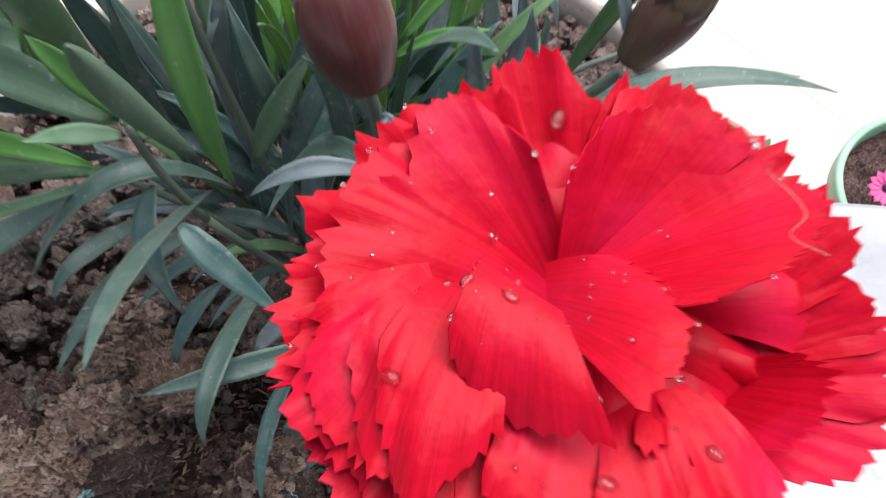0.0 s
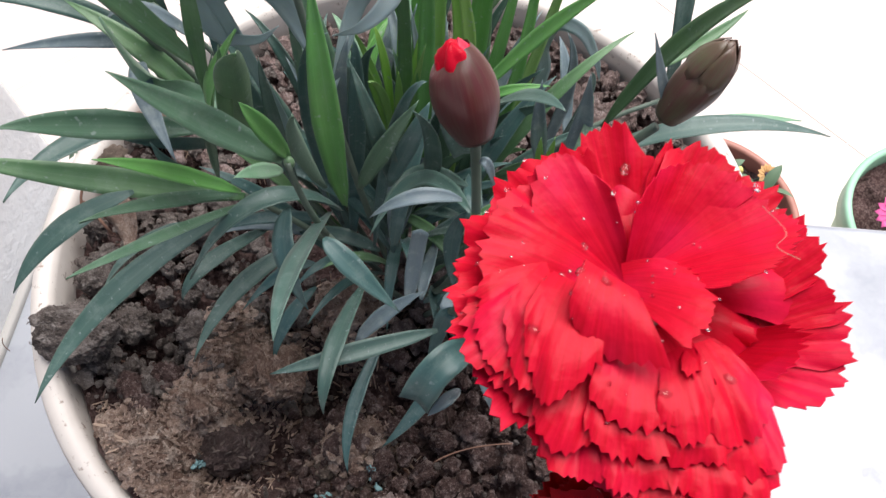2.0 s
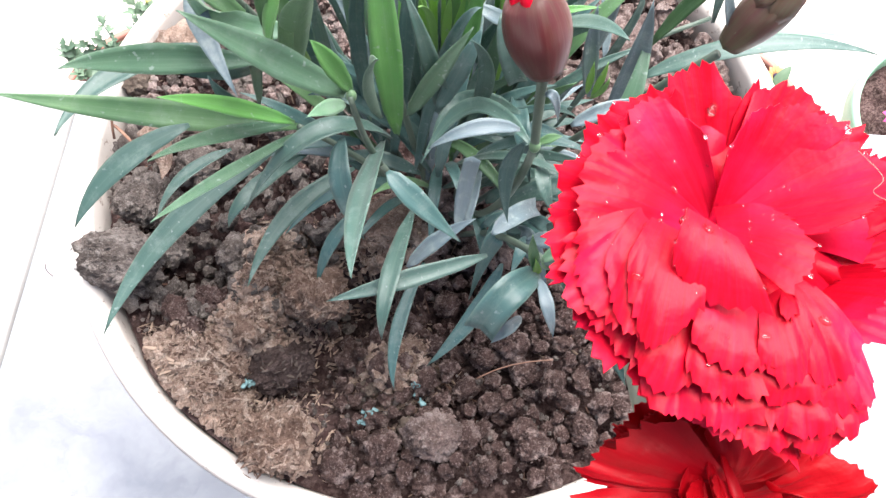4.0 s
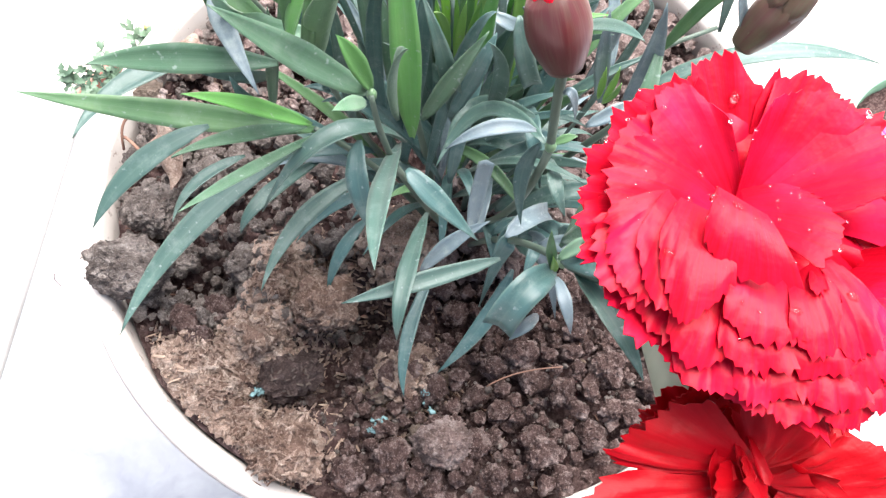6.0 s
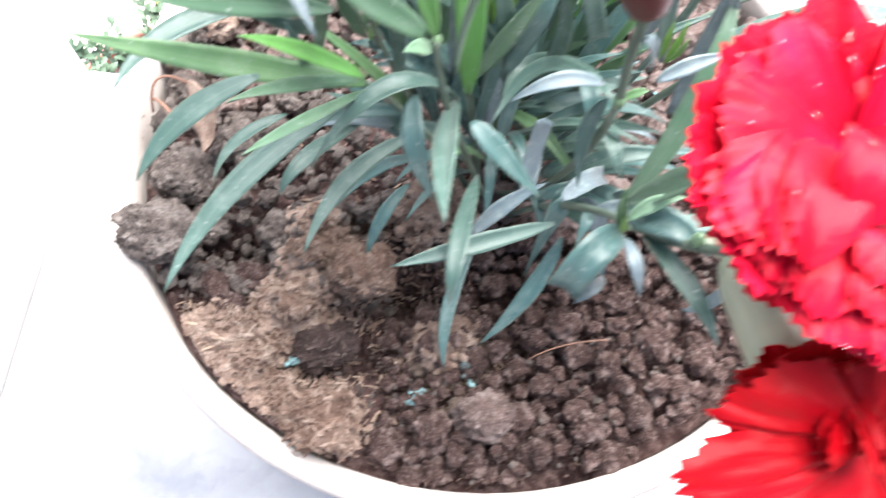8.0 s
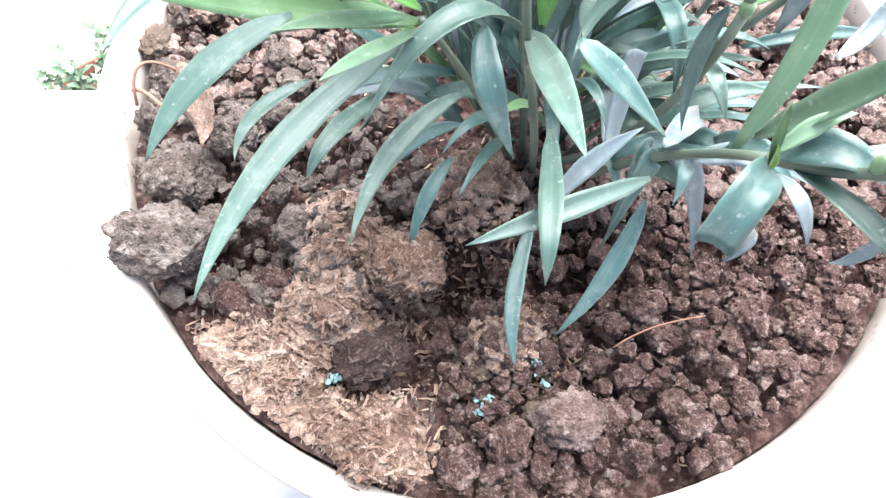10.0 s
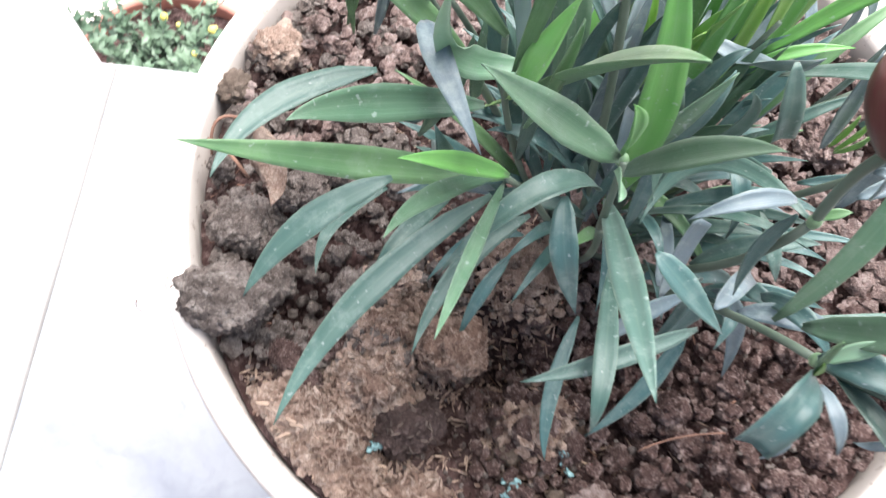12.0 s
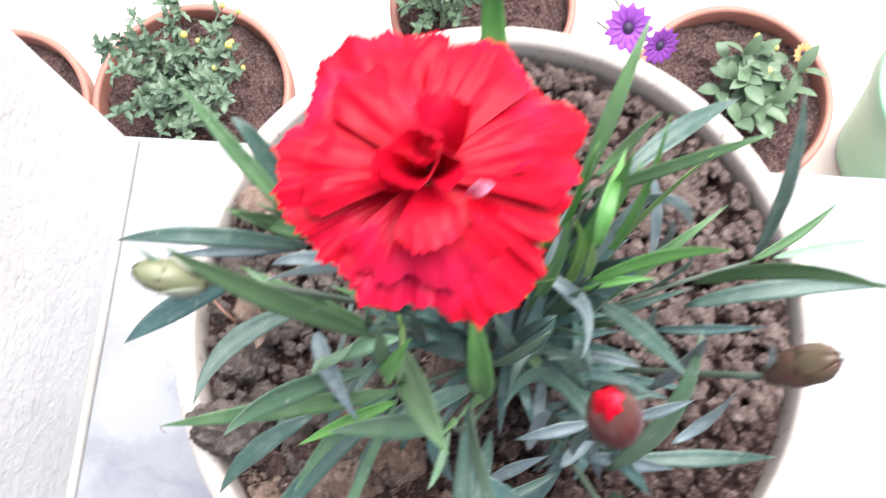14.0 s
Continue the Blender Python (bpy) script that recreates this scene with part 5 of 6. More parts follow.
fan_petal(main_flower, (34.8, -91.5, 146.5), (27.2, -96.5, 148), (29.4, -105, 147), (35.7, -108.5, 147), 1.5, 0, 0.6, 0.5)
fan_petal(main_flower, (34.3, -90.8, 145), (24.2, -90.8, 146.5), (24.4, -99.1, 146), (28.4, -106.3, 145.5), 1.5, 0, 0.7, 0.4)
fan_petal(main_flower, (32.7, -93.1, 144), (22.3, -91.6, 145), (22.7, -99.3, 144.5), (27.6, -105.9, 144), 1, 0, 0.9, 0.4)
fan_petal(main_flower, (34.1, -95.9, 143), (24.2, -99.1, 144), (27.6, -105.7, 143.5), (32.2, -110.3, 143), 1, 0, 0.9, 0.5)
fan_petal(main_flower, (43.9, -99.8, 146.5), (37.3, -107.1, 147.5), (41.7, -110.4, 147), (48.4, -111.5, 147.5), 1.5, 0, 0.5, 0.6)
fan_petal(main_flower, (48.8, -100.9, 147), (45.2, -110.1, 147.8), (50.4, -112.4, 147), (53, -105.5, 147.8), 1.5, 0, 0.5, 0.5)
fan_petal(main_flower, (52.3, -99.3, 145.5), (51.5, -110.6, 146.5), (55.9, -113, 145), (60.6, -106.9, 144.5), 1.5, 0, 0.6, 0.4)
fan_petal(main_flower, (55, -99.8, 143.5), (55.4, -112.2, 144), (60, -114, 142.5), (62.4, -106.3, 142.5), 1, 0, 0.7, 0.4)
fan_petal(main_flower, (38.3, -101.4, 145), (30.4, -107.9, 144.8), (33.5, -112.4, 144.3), (39.6, -112, 144.8), 1.2, 0, 0.7, 0.6)
fan_petal(main_flower, (42.2, -104.3, 144.8), (36.8, -109.7, 145.6), (40.9, -114.4, 145.2), (46.9, -113.7, 145.6), 1.5, 0, 0.6, 0.6)
fan_petal(main_flower, (49.7, -106, 144.8), (45.4, -112.3, 145.6), (49.8, -115.1, 145), (55, -112.7, 144.8), 1.5, 0, 0.6, 0.6)
fan_petal(main_flower, (54.8, -106.4, 143.5), (53, -114.2, 144), (57.1, -116.1, 142.7), (61.1, -113.9, 141.8), 1.2, 0, 0.7, 0.6)
fan_petal(main_flower, (37.9, -106.4, 142.5), (31.5, -111.1, 142), (35.7, -115.3, 142), (40.6, -115.9, 142.5), 1, 0, 0.8, 0.6)
fan_petal(main_flower, (43.4, -109.2, 142.8), (38.9, -114.4, 143.5), (42.2, -117.8, 143), (47.9, -116.9, 143.5), 1.2, 0, 0.7, 0.6)
fan_petal(main_flower, (51.3, -110.1, 142.8), (46.7, -116.2, 143.4), (51.5, -118.6, 142.8), (57, -117, 142.5), 1.2, 0, 0.7, 0.6)
fan_petal(main_flower, (56.4, -110.9, 141.5), (55.4, -117.2, 142), (58.6, -118.3, 141), (61.5, -114.7, 140.8), 1, 0, 0.8, 0.6)
fan_petal(main_flower, (43.2, -111.2, 141), (36.6, -114.1, 140.8), (40.7, -117.7, 140.8), (44.3, -118.1, 141.3), 1, 0, 0.8, 0.6)
fan_petal(main_flower, (47.4, -112.8, 141.3), (43.3, -117.6, 141.5), (46.8, -119.9, 141), (51.9, -119.2, 141.2), 1, 0, 0.8, 0.6)
fan_petal(main_flower, (54.5, -112.8, 140.8), (50.7, -119.2, 140.8), (54.4, -120.4, 140), (59.3, -117.5, 139.5), 1, 0, 0.8, 0.6)
fan_petal(main_flower, (51.1, -99.4, 146), (48.8, -103.2, 148.5), (49.9, -105.1, 149), (51.4, -103.6, 148.5), 0.5, 0, 0.2, 0.3)
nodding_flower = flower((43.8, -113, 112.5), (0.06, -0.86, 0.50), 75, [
    (7, 13, 42, 26, 96, 3.0, 1.0, 0.8), (6, 11, 42, 16, 60, 2.0, 0.8, 0.4)], 9, PETAL_SHADED, 0.030, 0.0058, CALYX_PALE, "nodding double red flower in the shade of the larger one")
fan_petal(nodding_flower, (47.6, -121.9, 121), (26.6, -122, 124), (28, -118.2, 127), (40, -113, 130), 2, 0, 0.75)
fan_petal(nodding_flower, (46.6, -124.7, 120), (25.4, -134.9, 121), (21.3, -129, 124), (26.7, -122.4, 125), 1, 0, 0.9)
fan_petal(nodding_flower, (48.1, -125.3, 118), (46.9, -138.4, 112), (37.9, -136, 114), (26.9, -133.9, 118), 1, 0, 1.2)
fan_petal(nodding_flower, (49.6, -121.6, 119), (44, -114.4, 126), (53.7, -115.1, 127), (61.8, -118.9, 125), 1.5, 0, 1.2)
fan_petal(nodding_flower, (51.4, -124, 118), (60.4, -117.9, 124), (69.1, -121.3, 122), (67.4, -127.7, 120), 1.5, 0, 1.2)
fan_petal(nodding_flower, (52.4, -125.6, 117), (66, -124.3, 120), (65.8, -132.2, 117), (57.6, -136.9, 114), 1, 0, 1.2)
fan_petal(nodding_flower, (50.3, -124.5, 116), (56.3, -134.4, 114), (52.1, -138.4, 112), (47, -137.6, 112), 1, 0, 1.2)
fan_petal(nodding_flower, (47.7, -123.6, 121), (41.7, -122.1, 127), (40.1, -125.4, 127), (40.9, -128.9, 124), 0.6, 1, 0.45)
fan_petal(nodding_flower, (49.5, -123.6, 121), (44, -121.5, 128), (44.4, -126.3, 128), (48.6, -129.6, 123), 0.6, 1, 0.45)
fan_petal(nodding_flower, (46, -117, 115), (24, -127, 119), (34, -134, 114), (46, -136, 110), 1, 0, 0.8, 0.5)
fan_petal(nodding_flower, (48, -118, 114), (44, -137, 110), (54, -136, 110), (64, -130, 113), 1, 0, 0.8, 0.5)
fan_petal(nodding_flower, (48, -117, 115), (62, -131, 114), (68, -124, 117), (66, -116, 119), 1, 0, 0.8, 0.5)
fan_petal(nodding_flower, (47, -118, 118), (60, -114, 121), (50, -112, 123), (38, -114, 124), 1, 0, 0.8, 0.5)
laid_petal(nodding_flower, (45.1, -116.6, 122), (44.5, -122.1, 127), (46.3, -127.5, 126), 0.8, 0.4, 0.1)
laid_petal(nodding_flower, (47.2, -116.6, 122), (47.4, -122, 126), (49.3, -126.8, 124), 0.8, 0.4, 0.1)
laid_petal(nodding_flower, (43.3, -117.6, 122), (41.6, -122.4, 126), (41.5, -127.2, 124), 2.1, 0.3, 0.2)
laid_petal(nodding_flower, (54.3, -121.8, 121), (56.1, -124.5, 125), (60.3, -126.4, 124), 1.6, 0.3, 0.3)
tall_flower = flower((-15.5, -3, 163), (0.0, -0.10, 1.0), 0, [
    (9, 23, 38, 26, 118, 2.8, 1.2, 0.6)], 14, PETAL, 0.024, 0.005, CALYX_PALE, "upright double red flower on a tall stem")
fan_petal(tall_flower, (-16.2, -3.2, 174.5), (-36.1, 10.8, 178.4), (-26.3, 20.9, 176.4), (-10.4, 23.3, 172.9), 3, 0, 1.35)
fan_petal(tall_flower, (-13.8, -4.8, 172.8), (11.9, -1.4, 164.6), (8.8, -12.2, 163.8), (-3, -17.3, 171.5), 2, 0, 1.35)
fan_petal(tall_flower, (-14.3, -7, 172.9), (4.9, -15.8, 165.3), (4.7, -24.3, 162.8), (-4.7, -28.6, 164.5), 2.5, 0, 1.215)
fan_petal(tall_flower, (-15.9, -6.7, 172.4), (-2.1, -27.5, 163.7), (-8.3, -30.3, 164.5), (-17.8, -27.5, 168.3), 2, 0, 1.35)
fan_petal(tall_flower, (-16.4, -6.8, 172.5), (-14.3, -28.2, 167.3), (-23.1, -28.2, 169.9), (-30.6, -23.2, 173.3), 2, 0, 1.35)
fan_petal(tall_flower, (-16.8, -6.6, 173.6), (-25.9, -26.5, 171.8), (-33.3, -20.4, 175.1), (-38.4, -12.6, 177.8), 2, 0, 1.35)
fan_petal(tall_flower, (-17.7, -5.5, 174.9), (-36, -17.5, 177), (-41, -8.6, 179.6), (-39.1, 0.4, 178.9), 2.5, 0, 1.35)
fan_petal(tall_flower, (-16.7, -4.3, 174.6), (-40.8, -4.4, 179.5), (-37.6, 3.9, 179.5), (-35, 11.8, 178.6), 2.5, 0, 1.35)
fan_petal(tall_flower, (-13.6, -4.7, 176.8), (2.5, 13.7, 172.2), (12.9, 5.8, 167.8), (9.6, -10.5, 167), 3, 0, 1.08)
fan_petal(tall_flower, (-15, -4.1, 178.2), (-13.9, 14.5, 178.4), (-4.6, 20.1, 175.8), (5, 11.3, 172.5), 2.5, -1, 0.675)
fan_petal(tall_flower, (-16, -4.2, 178.5), (-32.4, 4.1, 181), (-26.2, 12.7, 180.6), (-16.4, 15.8, 178.1), 2.5, 0, 1.08)
fan_petal(tall_flower, (-18.3, -7, 179.2), (-33.4, -15.1, 180.4), (-35.1, -7.7, 182.5), (-31.2, -0.4, 181.7), 3, 0, 1.08)
fan_petal(tall_flower, (-17.1, -8.8, 176.8), (-30.1, -19.2, 177.3), (-24.6, -23.6, 174.5), (-16, -22.8, 172.4), 2.5, 0, 1.215)
fan_petal(tall_flower, (-15.2, -8.6, 176.2), (-17.9, -23.4, 172.9), (-10.2, -24.4, 170.1), (-0.5, -18, 168.3), 2.5, 0, 1.215)
fan_petal(tall_flower, (-15.4, -9.5, 180.4), (-19.9, -19.7, 187), (-14.3, -22.1, 185.1), (-7, -16.4, 182.7), 2, -1.5, 0.54)
laid_petal(tall_flower, (-15.5, -6.6, 176), (-19.5, -8, 186), (-20.2, -5.9, 190), 3.8, 0.6, 0.3)
laid_petal(tall_flower, (-15.5, -6.6, 176), (-16, -9.6, 185), (-15.1, -13.1, 191), 5.1, 0.5, 0.3)
laid_petal(tall_flower, (-14, -5.8, 176), (-10.2, -8.3, 186), (-8.9, -8.5, 190), 3.4, 0.6, 0.3)
laid_petal(tall_flower, (-15.4, -2.5, 176), (-16.6, -3.9, 185), (-17.1, -2.2, 189), 4.2, 0.4, 0.3)
laid_petal(tall_flower, (-12.3, -2.6, 176), (-11.8, -0.6, 186), (-12, 4.7, 188), 4.3, 0.5, 0.3)
laid_petal(tall_flower, (-8, -11.2, 177), (-5.5, -16, 185), (-4.5, -17.9, 185), 2.4, 0.5, 0.3)
fleck = laid_petal(tall_flower, (-8.4, -11.6, 180), (-6.8, -13.5, 189), (-4.1, -12.5, 190), 1.2, 0.2, 0.3)
fleck.data.materials[0] = PETAL_PALE
leaf((52, -80, 80), (47, -84, 68), (43, -83, 60), 4.0, "v")
stem(((47, -87, 108), (47, -87, 104), (46, -86, 99)), 1.9, 1.9)
stem(((38, -80, 90), (44, -83, 92), (48, -93, 98)), 2.2, 3.6, CALYX_PALE)


# ---- buds ----
def bud(base, tip, radius, material, label, opening=0.0, sepals=5):
    """A closed bud: a ribbed calyx that ends in pointed sepals, with small scales at its foot."""
    b, t = Vector(base) * 0.001, Vector(tip) * 0.001
    ln = (t - b).length
    rad = radius * 0.001
    seg, rings = 40, 18
    verts, faces, uvs = [], [], []
    for i in range(rings + 1):
        v = i / rings
        prof = (0.56 + 0.44 * math.sin(min(1, v / 0.5) * math.pi / 2)) if v < 0.5 else math.cos((v - 0.5) / 0.5 * math.pi / 2 * (0.80 if opening else 0.97)) ** (0.62 if opening else 0.85)
        for k in range(seg):
            a = 2 * math.pi * k / seg
            rib = 1 + (0.03 if opening else 0.05) * math.cos(sepals * a) * v
            cut = 0.0
            if v > 0.8 and opening:
                cut = opening * (v - 0.8) / 0.2 * ((0.5 + 0.5 * math.cos(a)) ** 2 * 1.5 + 0.15 * math.cos(sepals * a))
            r = rad * prof * rib
            verts.append((r * math.cos(a), r * math.sin(a), ln * (0.94 if opening else 1.0) * (v - 0.14 * cut)))
            uvs.append((k / seg, v))
    for i in range(rings):
        for k in range(seg):
            j = (k + 1) % seg
            faces.append((i * seg + k, i * seg + j, (i + 1) * seg + j, (i + 1) * seg + k))
    faces.append(tuple(range(seg))[::-1])
    if not opening:
        faces.append(tuple(rings * seg + k for k in range(seg)))
    ob = part("bud", mesh_of("bud", verts, faces, uvs), material, plant, label)
    ob.matrix_local = Matrix.Translation(b) @ (t - b).to_track_quat("Z", "Y").to_matrix().to_4x4()
    for k in range(4):
        a = k * math.pi / 2 + 0.4
        d = Vector((math.cos(a), math.sin(a), 0))
        pts = [d * rad * 0.36 + Vector((0, 0, -0.001)), d * rad * 0.60 + Vector((0, 0, ln * 0.07)), d * rad * 0.74 + Vector((0, 0, ln * 0.15)), d * rad * 0.86 + Vector((0, 0, ln * 0.24))]
        part("scale", ribbon("scale", pts, rad * 1.15, d, -0.55, 0.0003, base_width=0.95), CALYX_GREEN, ob)
    if not opening:
        for k in range(sepals):
            a = 2 * math.pi * k / sepals + 0.3
            d = Vector((math.cos(a), math.sin(a), 0))
            pts = [d * rad * r + Vector((0, 0, ln * h)) for r, h in ((0.99, 0.52), (0.97, 0.66), (0.84, 0.80), (0.58, 0.92), (0.22 + 0.06 * (k % 2), 1.01))]
            part("sepal", ribbon("sepal", pts, rad * 1.15, d, -0.22, 0.0003, base_width=0.95), material, ob)
    return ob, ln, rad


red_bud, ln, rad = bud((24.5, -49, 121), (20.0, -41.4, 138.2), 6.15, CALYX_RED, "plump reddish-brown bud with red petals showing at its tip", opening=0.62)
for k, (top, wide, aside, hue) in enumerate(((1.02, 0.49, 0.0, PETAL), (1.01, 0.36, 1.1, PETAL), (0.98, 0.38, -0.8, PETAL), (1.01, 0.34, 2.6, PETAL_ROSE))):
    dome = lathe([(rad * wide * s, ln * (0.60 + (top - 0.60) * h)) for s, h in ((1.25, 0.0), (1.24, 0.25), (1.2, 0.45), (1.04, 0.62), (0.85, 0.75), (0.6, 0.87), (0.32, 0.95), (0.02, 1.0))], 36)
    for v in dome.verts:
        ang = math.atan2(v.co.y, v.co.x)
        f = 1 + 0.10 * math.sin(4 * ang + 600 * v.co.z + 2 * k) + 0.22 * noise.noise(v.co * 420 + Vector((k * 3.0, 0, 0)))
        v.co.z += rad * 0.16 * noise.noise(v.co * 520 + Vector((0, k * 5.0, 3)))
        v.co.x, v.co.y = v.co.x * f + rad * 0.2 * math.cos(aside) * (k > 0), v.co.y * f + rad * 0.26 * math.sin(aside) * (k > 0)
    part("petal", dome, hue, red_bud)
bud((63.5, -35, 109.5), (71.8, -33.2, 129), 4.8, CALYX_BROWN, "closed brownish-green bud")
green_bud, ln, rad = bud((-63.5, -17.5, 146), (-76.5, -16, 152), 3.6, CALYX_GREEN, "closed pale green bud with pointed sepals")
for a, reach in ((0.3, 0.62), (2.5, 0.56), (4.4, 0.66)):
    d = Vector((math.cos(a), math.sin(a), 0))
    pts = [d * rad * r + Vector((0, 0, ln * h * reach / 0.6)) for r, h in ((0.5, -0.04), (0.95, 0.10), (1.12, 0.26), (1.16, 0.42), (1.22, 0.6))]
    part("bract", ribbon("bract", pts, rad * 1.5, d, -0.25, 0.0004, base_width=0.9), CALYX_PALE, green_bud)
leaf((-63, -17, 146), (-70, -15, 150), (-73, -13, 158), 2.5, "p")
leaf((64, -35, 110), (61, -33, 118), (58, -30, 128), 3.0, "v")

# ---- water on the petals ----
def drops():
    rng = random.Random(2)
    verts, faces = [], []
    places = [(45.5, -70, 1.5), (40, -83, 0.8), (41, -94, 1.0), (36, -91, 0.7), (62, -77, 0.8), (65, -80, 0.6), (46, -106, 1.0), (56, -104, 0.9), (63, -92, 1.0), (31, -100, 0.9), (44, -78, 0.5), (37, -92, 0.8)]
    places += [(39 + rng.gauss(0, 9), -92 + rng.gauss(0, 9), rng.uniform(0.18, 0.42)) for _ in range(80)]
    tops = [p for p in PETAL_POINTS if p.z > 0.112]
    for x, y, size in places:
        near = [p for p in tops if (p.x - x * 0.001) ** 2 + (p.y - y * 0.001) ** 2 < 0.0011 ** 2]
        if not near:
            continue
        at = max(near, key=lambda p: p.z)
        bm = bmesh.new()
        bmesh.ops.create_icosphere(bm, subdivisions=2, radius=0.00075 * size)
        m = Matrix.Translation(at + Vector((0, -0.0001, 0.0001))) @ Euler((0.3, 0, rng.uniform(0, 3))).to_matrix().to_4x4() @ Matrix.Diagonal((1.25, 0.85, 0.45, 1))
        n0 = len(verts)
        verts += [m @ (v.co * (1 + 0.2 * noise.noise(v.co * 900 + at * 3000))) for v in bm.verts]
        faces += [[n0 + v.index for v in f.verts] for f in bm.faces]
        bm.free()
    return mesh_of("water_drops", verts, faces)


solid("plant_fibre", tube(smooth_line(((61.2, -82.7, 152), (63.1, -87.2, 153), (62, -88.8, 152), (64.6, -90.6, 152)), 5), [0.000035] * 16, 5), STRAW, "fine curled pale fibre lying on the red petals", "fibre")
solid("water_drops", drops(), WATER, "clear water drops on the red petals", "water drops", kind="stuff")
granules = random.Random(6)
for gx, gy, count in ((-20, -88, 7), (-57, -77, 4), (-4, -82, 4), (62, 20, 3)):
    for k in range(count):
        x, y = (gx + granules.uniform(-3, 3)) * 0.001, (gy + granules.uniform(-3, 3)) * 0.001
        clod("fertiliser_grain", x, y, granules.uniform(0.0006, 0.0011), 60 + k, TEAL, "blue-green grain of fertiliser on the soil", lift=1.6, rough=0.25)

# ---- pots on the terrace floor ----
def floor_pot(x, y, radius, material, label, group, height=0.2):
    t = flower_pot("flower_pot", label, group, radius, radius - 0.009, height, radius * 0.68, material, 0.03, (x, y, FLOOR + height))
    def lumpy(a, b):
        p = Vector((a + x, b + y, 0))
        return -0.022 + 0.008 * noise.noise(p * 40) + 0.007 * abs(noise.noise(p * 110)) + 0.004 * noise.noise(p * 240) + 0.006 * (0.5 - min(1.0, noise.voronoi(p * 75)[0][0] * 1.4))
    ob = solid("potting_soil", soil_mesh(radius - 0.0095, lumpy, 56, 180), SOIL, "brown crumbly soil in a pot on the terrace", "soil", kind="stuff")
    ob.location = (x, y, FLOOR + height)
    return t


def small_leaf(length, width, lobes=0):
    """A short broad leaf, with a wavy or lobed outline, arched and slightly folded."""
    n, m = 9, 5
    verts, faces = [], []
    for i in range(n):
        t = i / (n - 1)
        w = width * 0.5 * math.sin(math.pi * min(1, 0.06 + 0.94 * t)) ** 0.7
        if lobes:
            w *= 0.72 + 0.28 * math.cos(lobes * 2 * math.pi * t)
        for k in range(m):
            c = 2 * k / (m - 1) - 1
            verts.append((length * t, c * w, length * (0.25 * t - 0.35 * t * t) + abs(c) * w * 0.25))
    for i in range(n - 1):
        for k in range(m - 1):
            a = i * m + k
            faces.append((a, a + 1, a + m + 1, a + m))
    return verts, faces


def bushy_plant(x, y, z, spread, height, stems, leaves, seed, material, label, leaf_size, lobes, dots, dot_mat, category="bedding plant"):
    """A low leafy plant of several stems, each with its own foliage."""
    rng = random.Random(seed)
    t = thing("bedding_plant", label, category, place=(x, y, z))
    for s in range(stems):
        a = 2 * math.pi * (s + rng.random()) / stems
        r = spread * math.sqrt(rng.uniform(0.05, 1.0))
        h = height * rng.uniform(0.6, 1.0)
        line = bend((0.01 * math.cos(a), 0.01 * math.sin(a), -0.03), (r * 0.45 * math.cos(a), r * 0.45 * math.sin(a), h * 0.6), (r * math.cos(a), r * math.sin(a), h), 12)
        st = part("stem", tube(line, [0.0016 - 0.0009 * i / 12 for i in range(13)], 6), STEM, t)
        verts, faces = [], []
        for k in range(leaves):
            f = rng.uniform(0.25, 1.0)
            p = line[int(f * 12)]
            lv, lf = small_leaf(leaf_size * rng.uniform(0.6, 1.2), leaf_size * rng.uniform(0.4, 0.6), lobes)
            m = Matrix.Translation(p) @ Euler((rng.uniform(-0.7, 0.7), rng.uniform(-1.0, 0.5), rng.uniform(0, 6.28))).to_matrix().to_4x4()
            n0 = len(verts)
            verts += [m @ Vector(v) for v in lv]
            faces += [[n0 + i for i in f2] for f2 in lf]
        part("foliage", mesh_of("foliage", verts, faces), material, t)
        if s < dots:
            bm = bmesh.new()
            bmesh.ops.create_icosphere(bm, subdivisions=2, radius=0.0036 * rng.uniform(0.7, 1.2))
            for v in bm.verts:
                v.co *= 1 + 0.25 * noise.noise(v.co * 300)
            bmesh.ops.translate(bm, vec=line[-1] + Vector((0, 0, 0.004)), verts=bm.verts)
            part("bud", bm_smooth(bm), dot_mat, t)
    return t


def daisy(x, y, z, radius, material, label, tilt):
    t = thing("garden_flower", label, "flower", place=(x, y, z))
    eye = lathe([(0.0004, 0.0035), (radius * 0.22, 0.002), (radius * 0.24, -0.002), (0.0004, -0.003)], 16)
    part("flower_eye", eye, PURPLE_EYE, t)
    for k in range(13):
        a = 2 * math.pi * k / 13
        pts = [Vector((math.cos(a), math.sin(a), 0)) * r + Vector((0, 0, 0.12 * r)) for r in (radius * 0.18, radius * 0.45, radius * 0.72, radius)]
        part("petal", ribbon("petal", pts, radius * 0.42, (0, 0, 1), 0.1, 0.0005, blunt=1.0), material, t)
    part("stem", tube(bend((0, 0, -0.002), (0.004, -0.004, -0.06), (0.0, 0.01, -0.14), 6), [0.0013] * 7, 6), STEM, t)
    t.rotation_euler = tilt
    return t


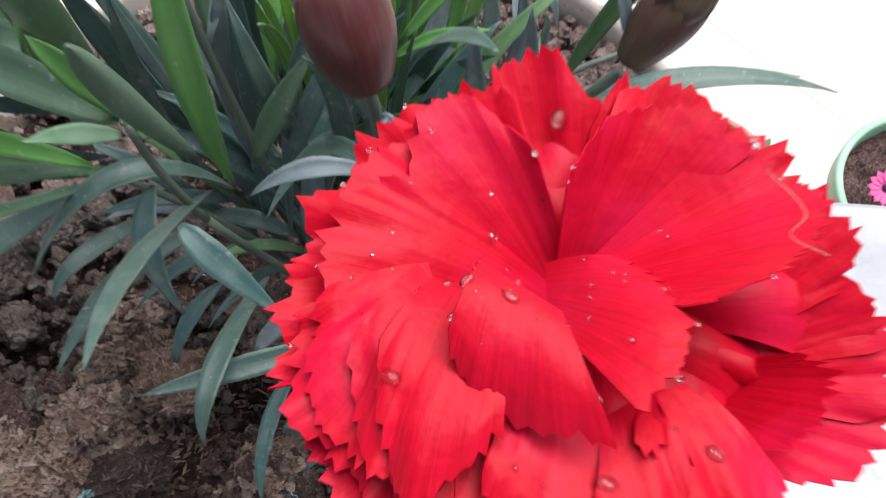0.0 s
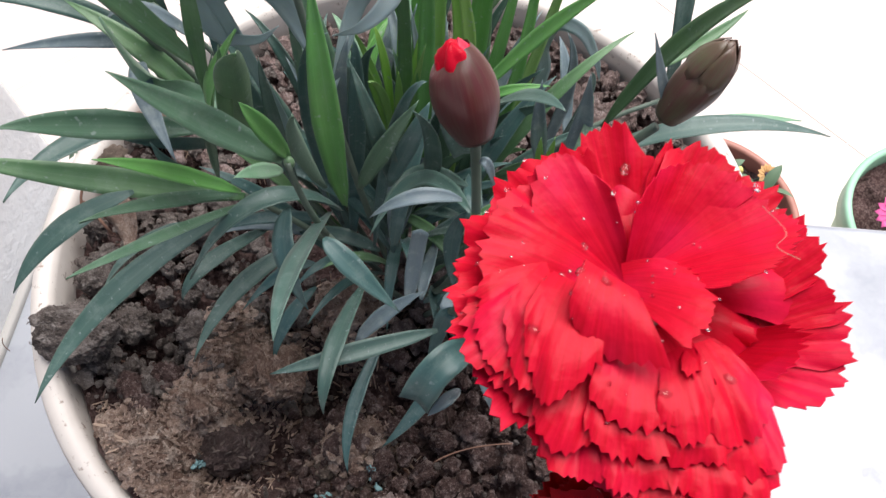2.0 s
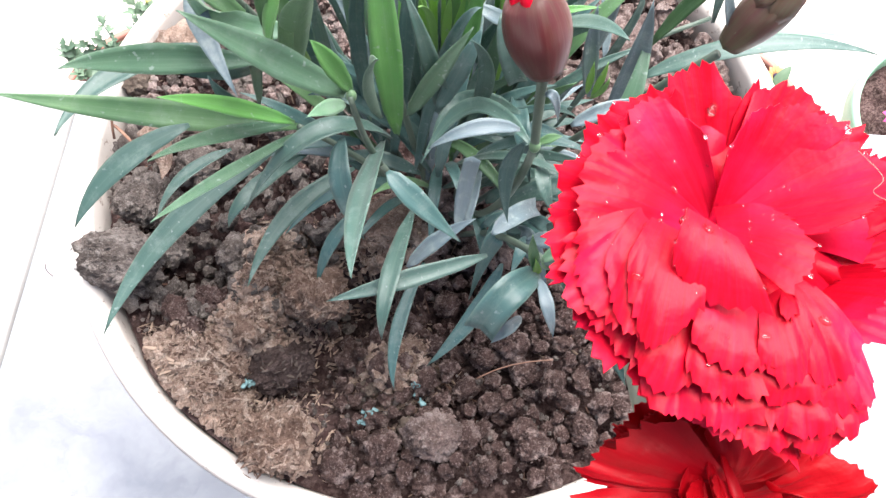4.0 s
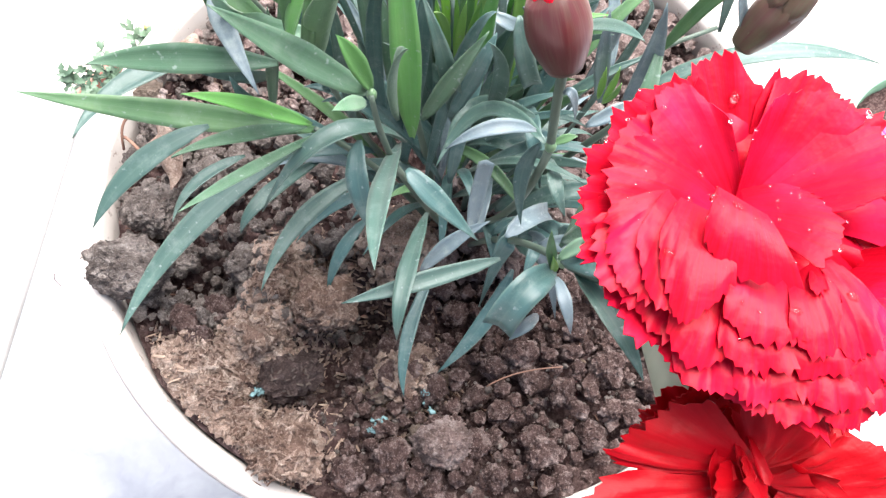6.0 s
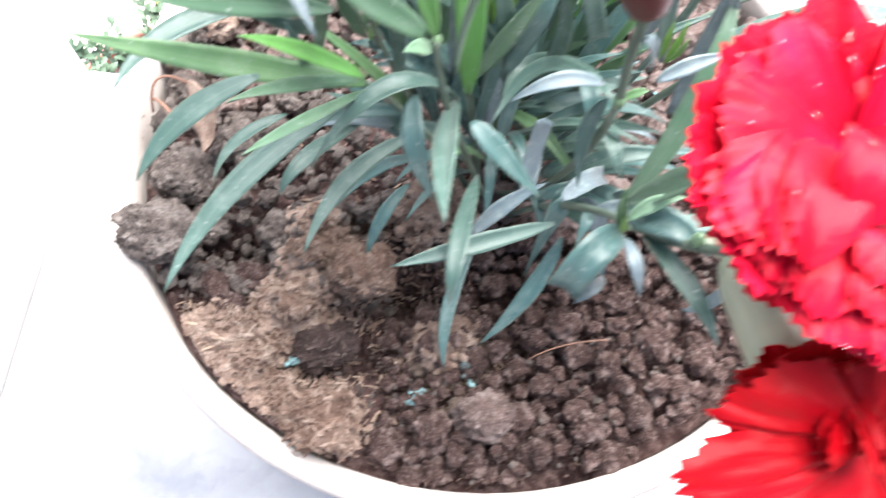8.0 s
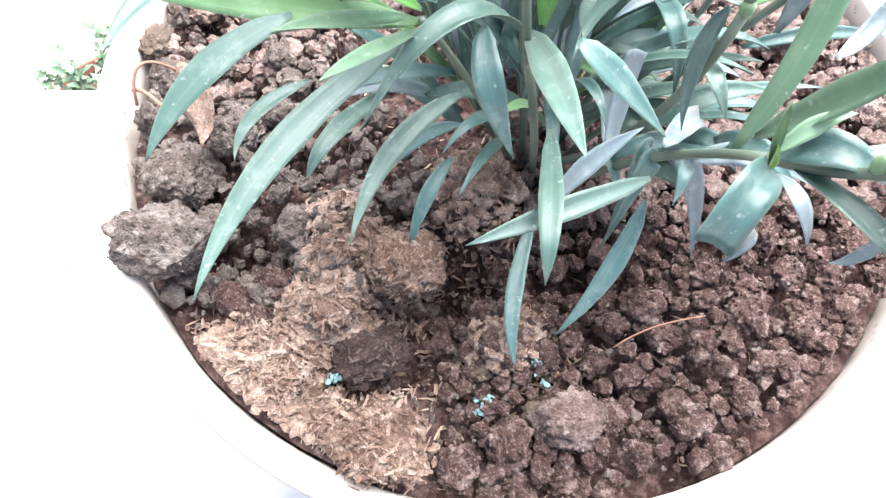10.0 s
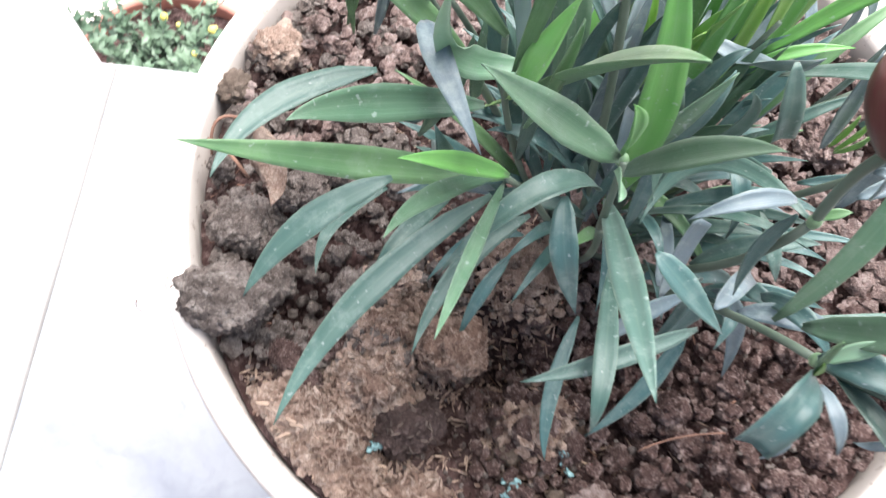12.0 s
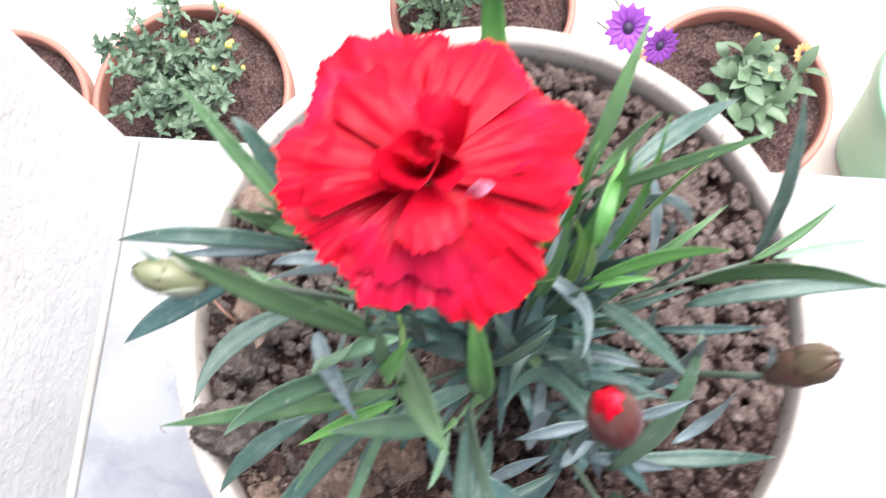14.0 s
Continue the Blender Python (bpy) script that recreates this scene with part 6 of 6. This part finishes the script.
PA, PB, PC, PD, PE = (-0.330, 0.365), (-0.560, 0.345), (0.288, 0.345), (0.560, 0.335), (0.010, 0.47)
floor_pot(*PA, 0.117, TERRACOTTA, "terracotta-coloured pot with a bushy green seedling plant", "terrace pots")
floor_pot(*PB, 0.112, TERRACOTTA, "terracotta-coloured pot of bare brown soil", "terrace pots")
floor_pot(*PC, 0.112, TERRACOTTA, "terracotta-coloured pot with a broad-leaved yellow flowering plant", "terrace pots")
floor_pot(*PD, 0.110, GREEN_POT, "light green plastic pot with a pink flower", "terrace pots")
floor_pot(*PE, 0.110, TERRACOTTA, "terracotta-coloured pot behind the ledge with tall thin plants", "terrace pots")
PZ = FLOOR + 0.18
bushy_plant(*PA, PZ, 0.10, 0.09, 34, 40, 3, FAR_LEAF, "bushy green seedling plant with small lobed leaves and yellow-green buds", 0.017, 3, 9, YELLOW)
bushy_plant(PC[0] + 0.02, PC[1] + 0.0, PZ, 0.06, 0.05, 16, 9, 5, FAR_LEAF_LIGHT, "broad-leaved primrose-like plant with pale yellow buds", 0.03, 0, 4, YELLOW)
bushy_plant(PD[0], PD[1], PZ, 0.06, 0.05, 8, 8, 6, FAR_LEAF_LIGHT, "small leafy plant with a pink flower", 0.03, 0, 0, PINK)
bushy_plant(PE[0] - 0.05, PE[1], PZ, 0.10, 0.15, 26, 26, 7, FAR_LEAF_LIGHT, "thin-stemmed plant with narrow pale leaves", 0.013, 0, 14, YELLOW)
daisy(0.160, 0.385, PZ + 0.10, 0.027, PURPLE, "violet daisy-like flower with a dark eye", (0.5, 0.1, 0))
daisy(0.195, 0.372, PZ + 0.085, 0.022, PURPLE, "violet daisy-like flower with a dark eye", (0.9, 0.5, 0))
daisy(PD[0] - 0.075, PD[1] - 0.01, PZ + 0.05, 0.02, PINK, "bright pink flower on a thin stem", (0.4, -0.2, 0))
daisy(PC[0] + 0.07, PC[1] + 0.03, PZ + 0.05, 0.013, ORANGE, "faded orange petals on a low plant", (0.5, 0.3, 0))

# ---- terrace tiles ----
TILE_SIZE, JOINT = 0.30, 0.002
tile_bm = box((TILE_SIZE - JOINT, TILE_SIZE - JOINT, 0.008), (0, 0, -0.004), 0.0012, 1)
tile_mesh = bpy.data.meshes.new("tile")
tile_bm.to_mesh(tile_mesh)
tile_bm.free()
tile_mesh.materials.append(TILE)
tiled_floor = new("terrace_floor")
tagged(tiled_floor, "cream ceramic floor tiles laid diagonally with fine joints", "floor", kind="structure")
tiled_floor.matrix_world = pose(0.585, 0.585, FLOOR + 0.0, 0, 0, 41)
for i in range(-9, 9):
    for j in range(-9, 9):
        c = tiled_floor.matrix_world @ Vector(((i + 0.5) * TILE_SIZE, (j + 0.5) * TILE_SIZE, 0))
        if c.y < 0.38 - 0.09 * c.x or c.y > 2.3 or abs(c.x) > 1.9:
            continue
        ob = new("tile", tile_mesh)
        ob.parent = tiled_floor
        ob.location = ((i + 0.5) * TILE_SIZE, (j + 0.5) * TILE_SIZE, 0)
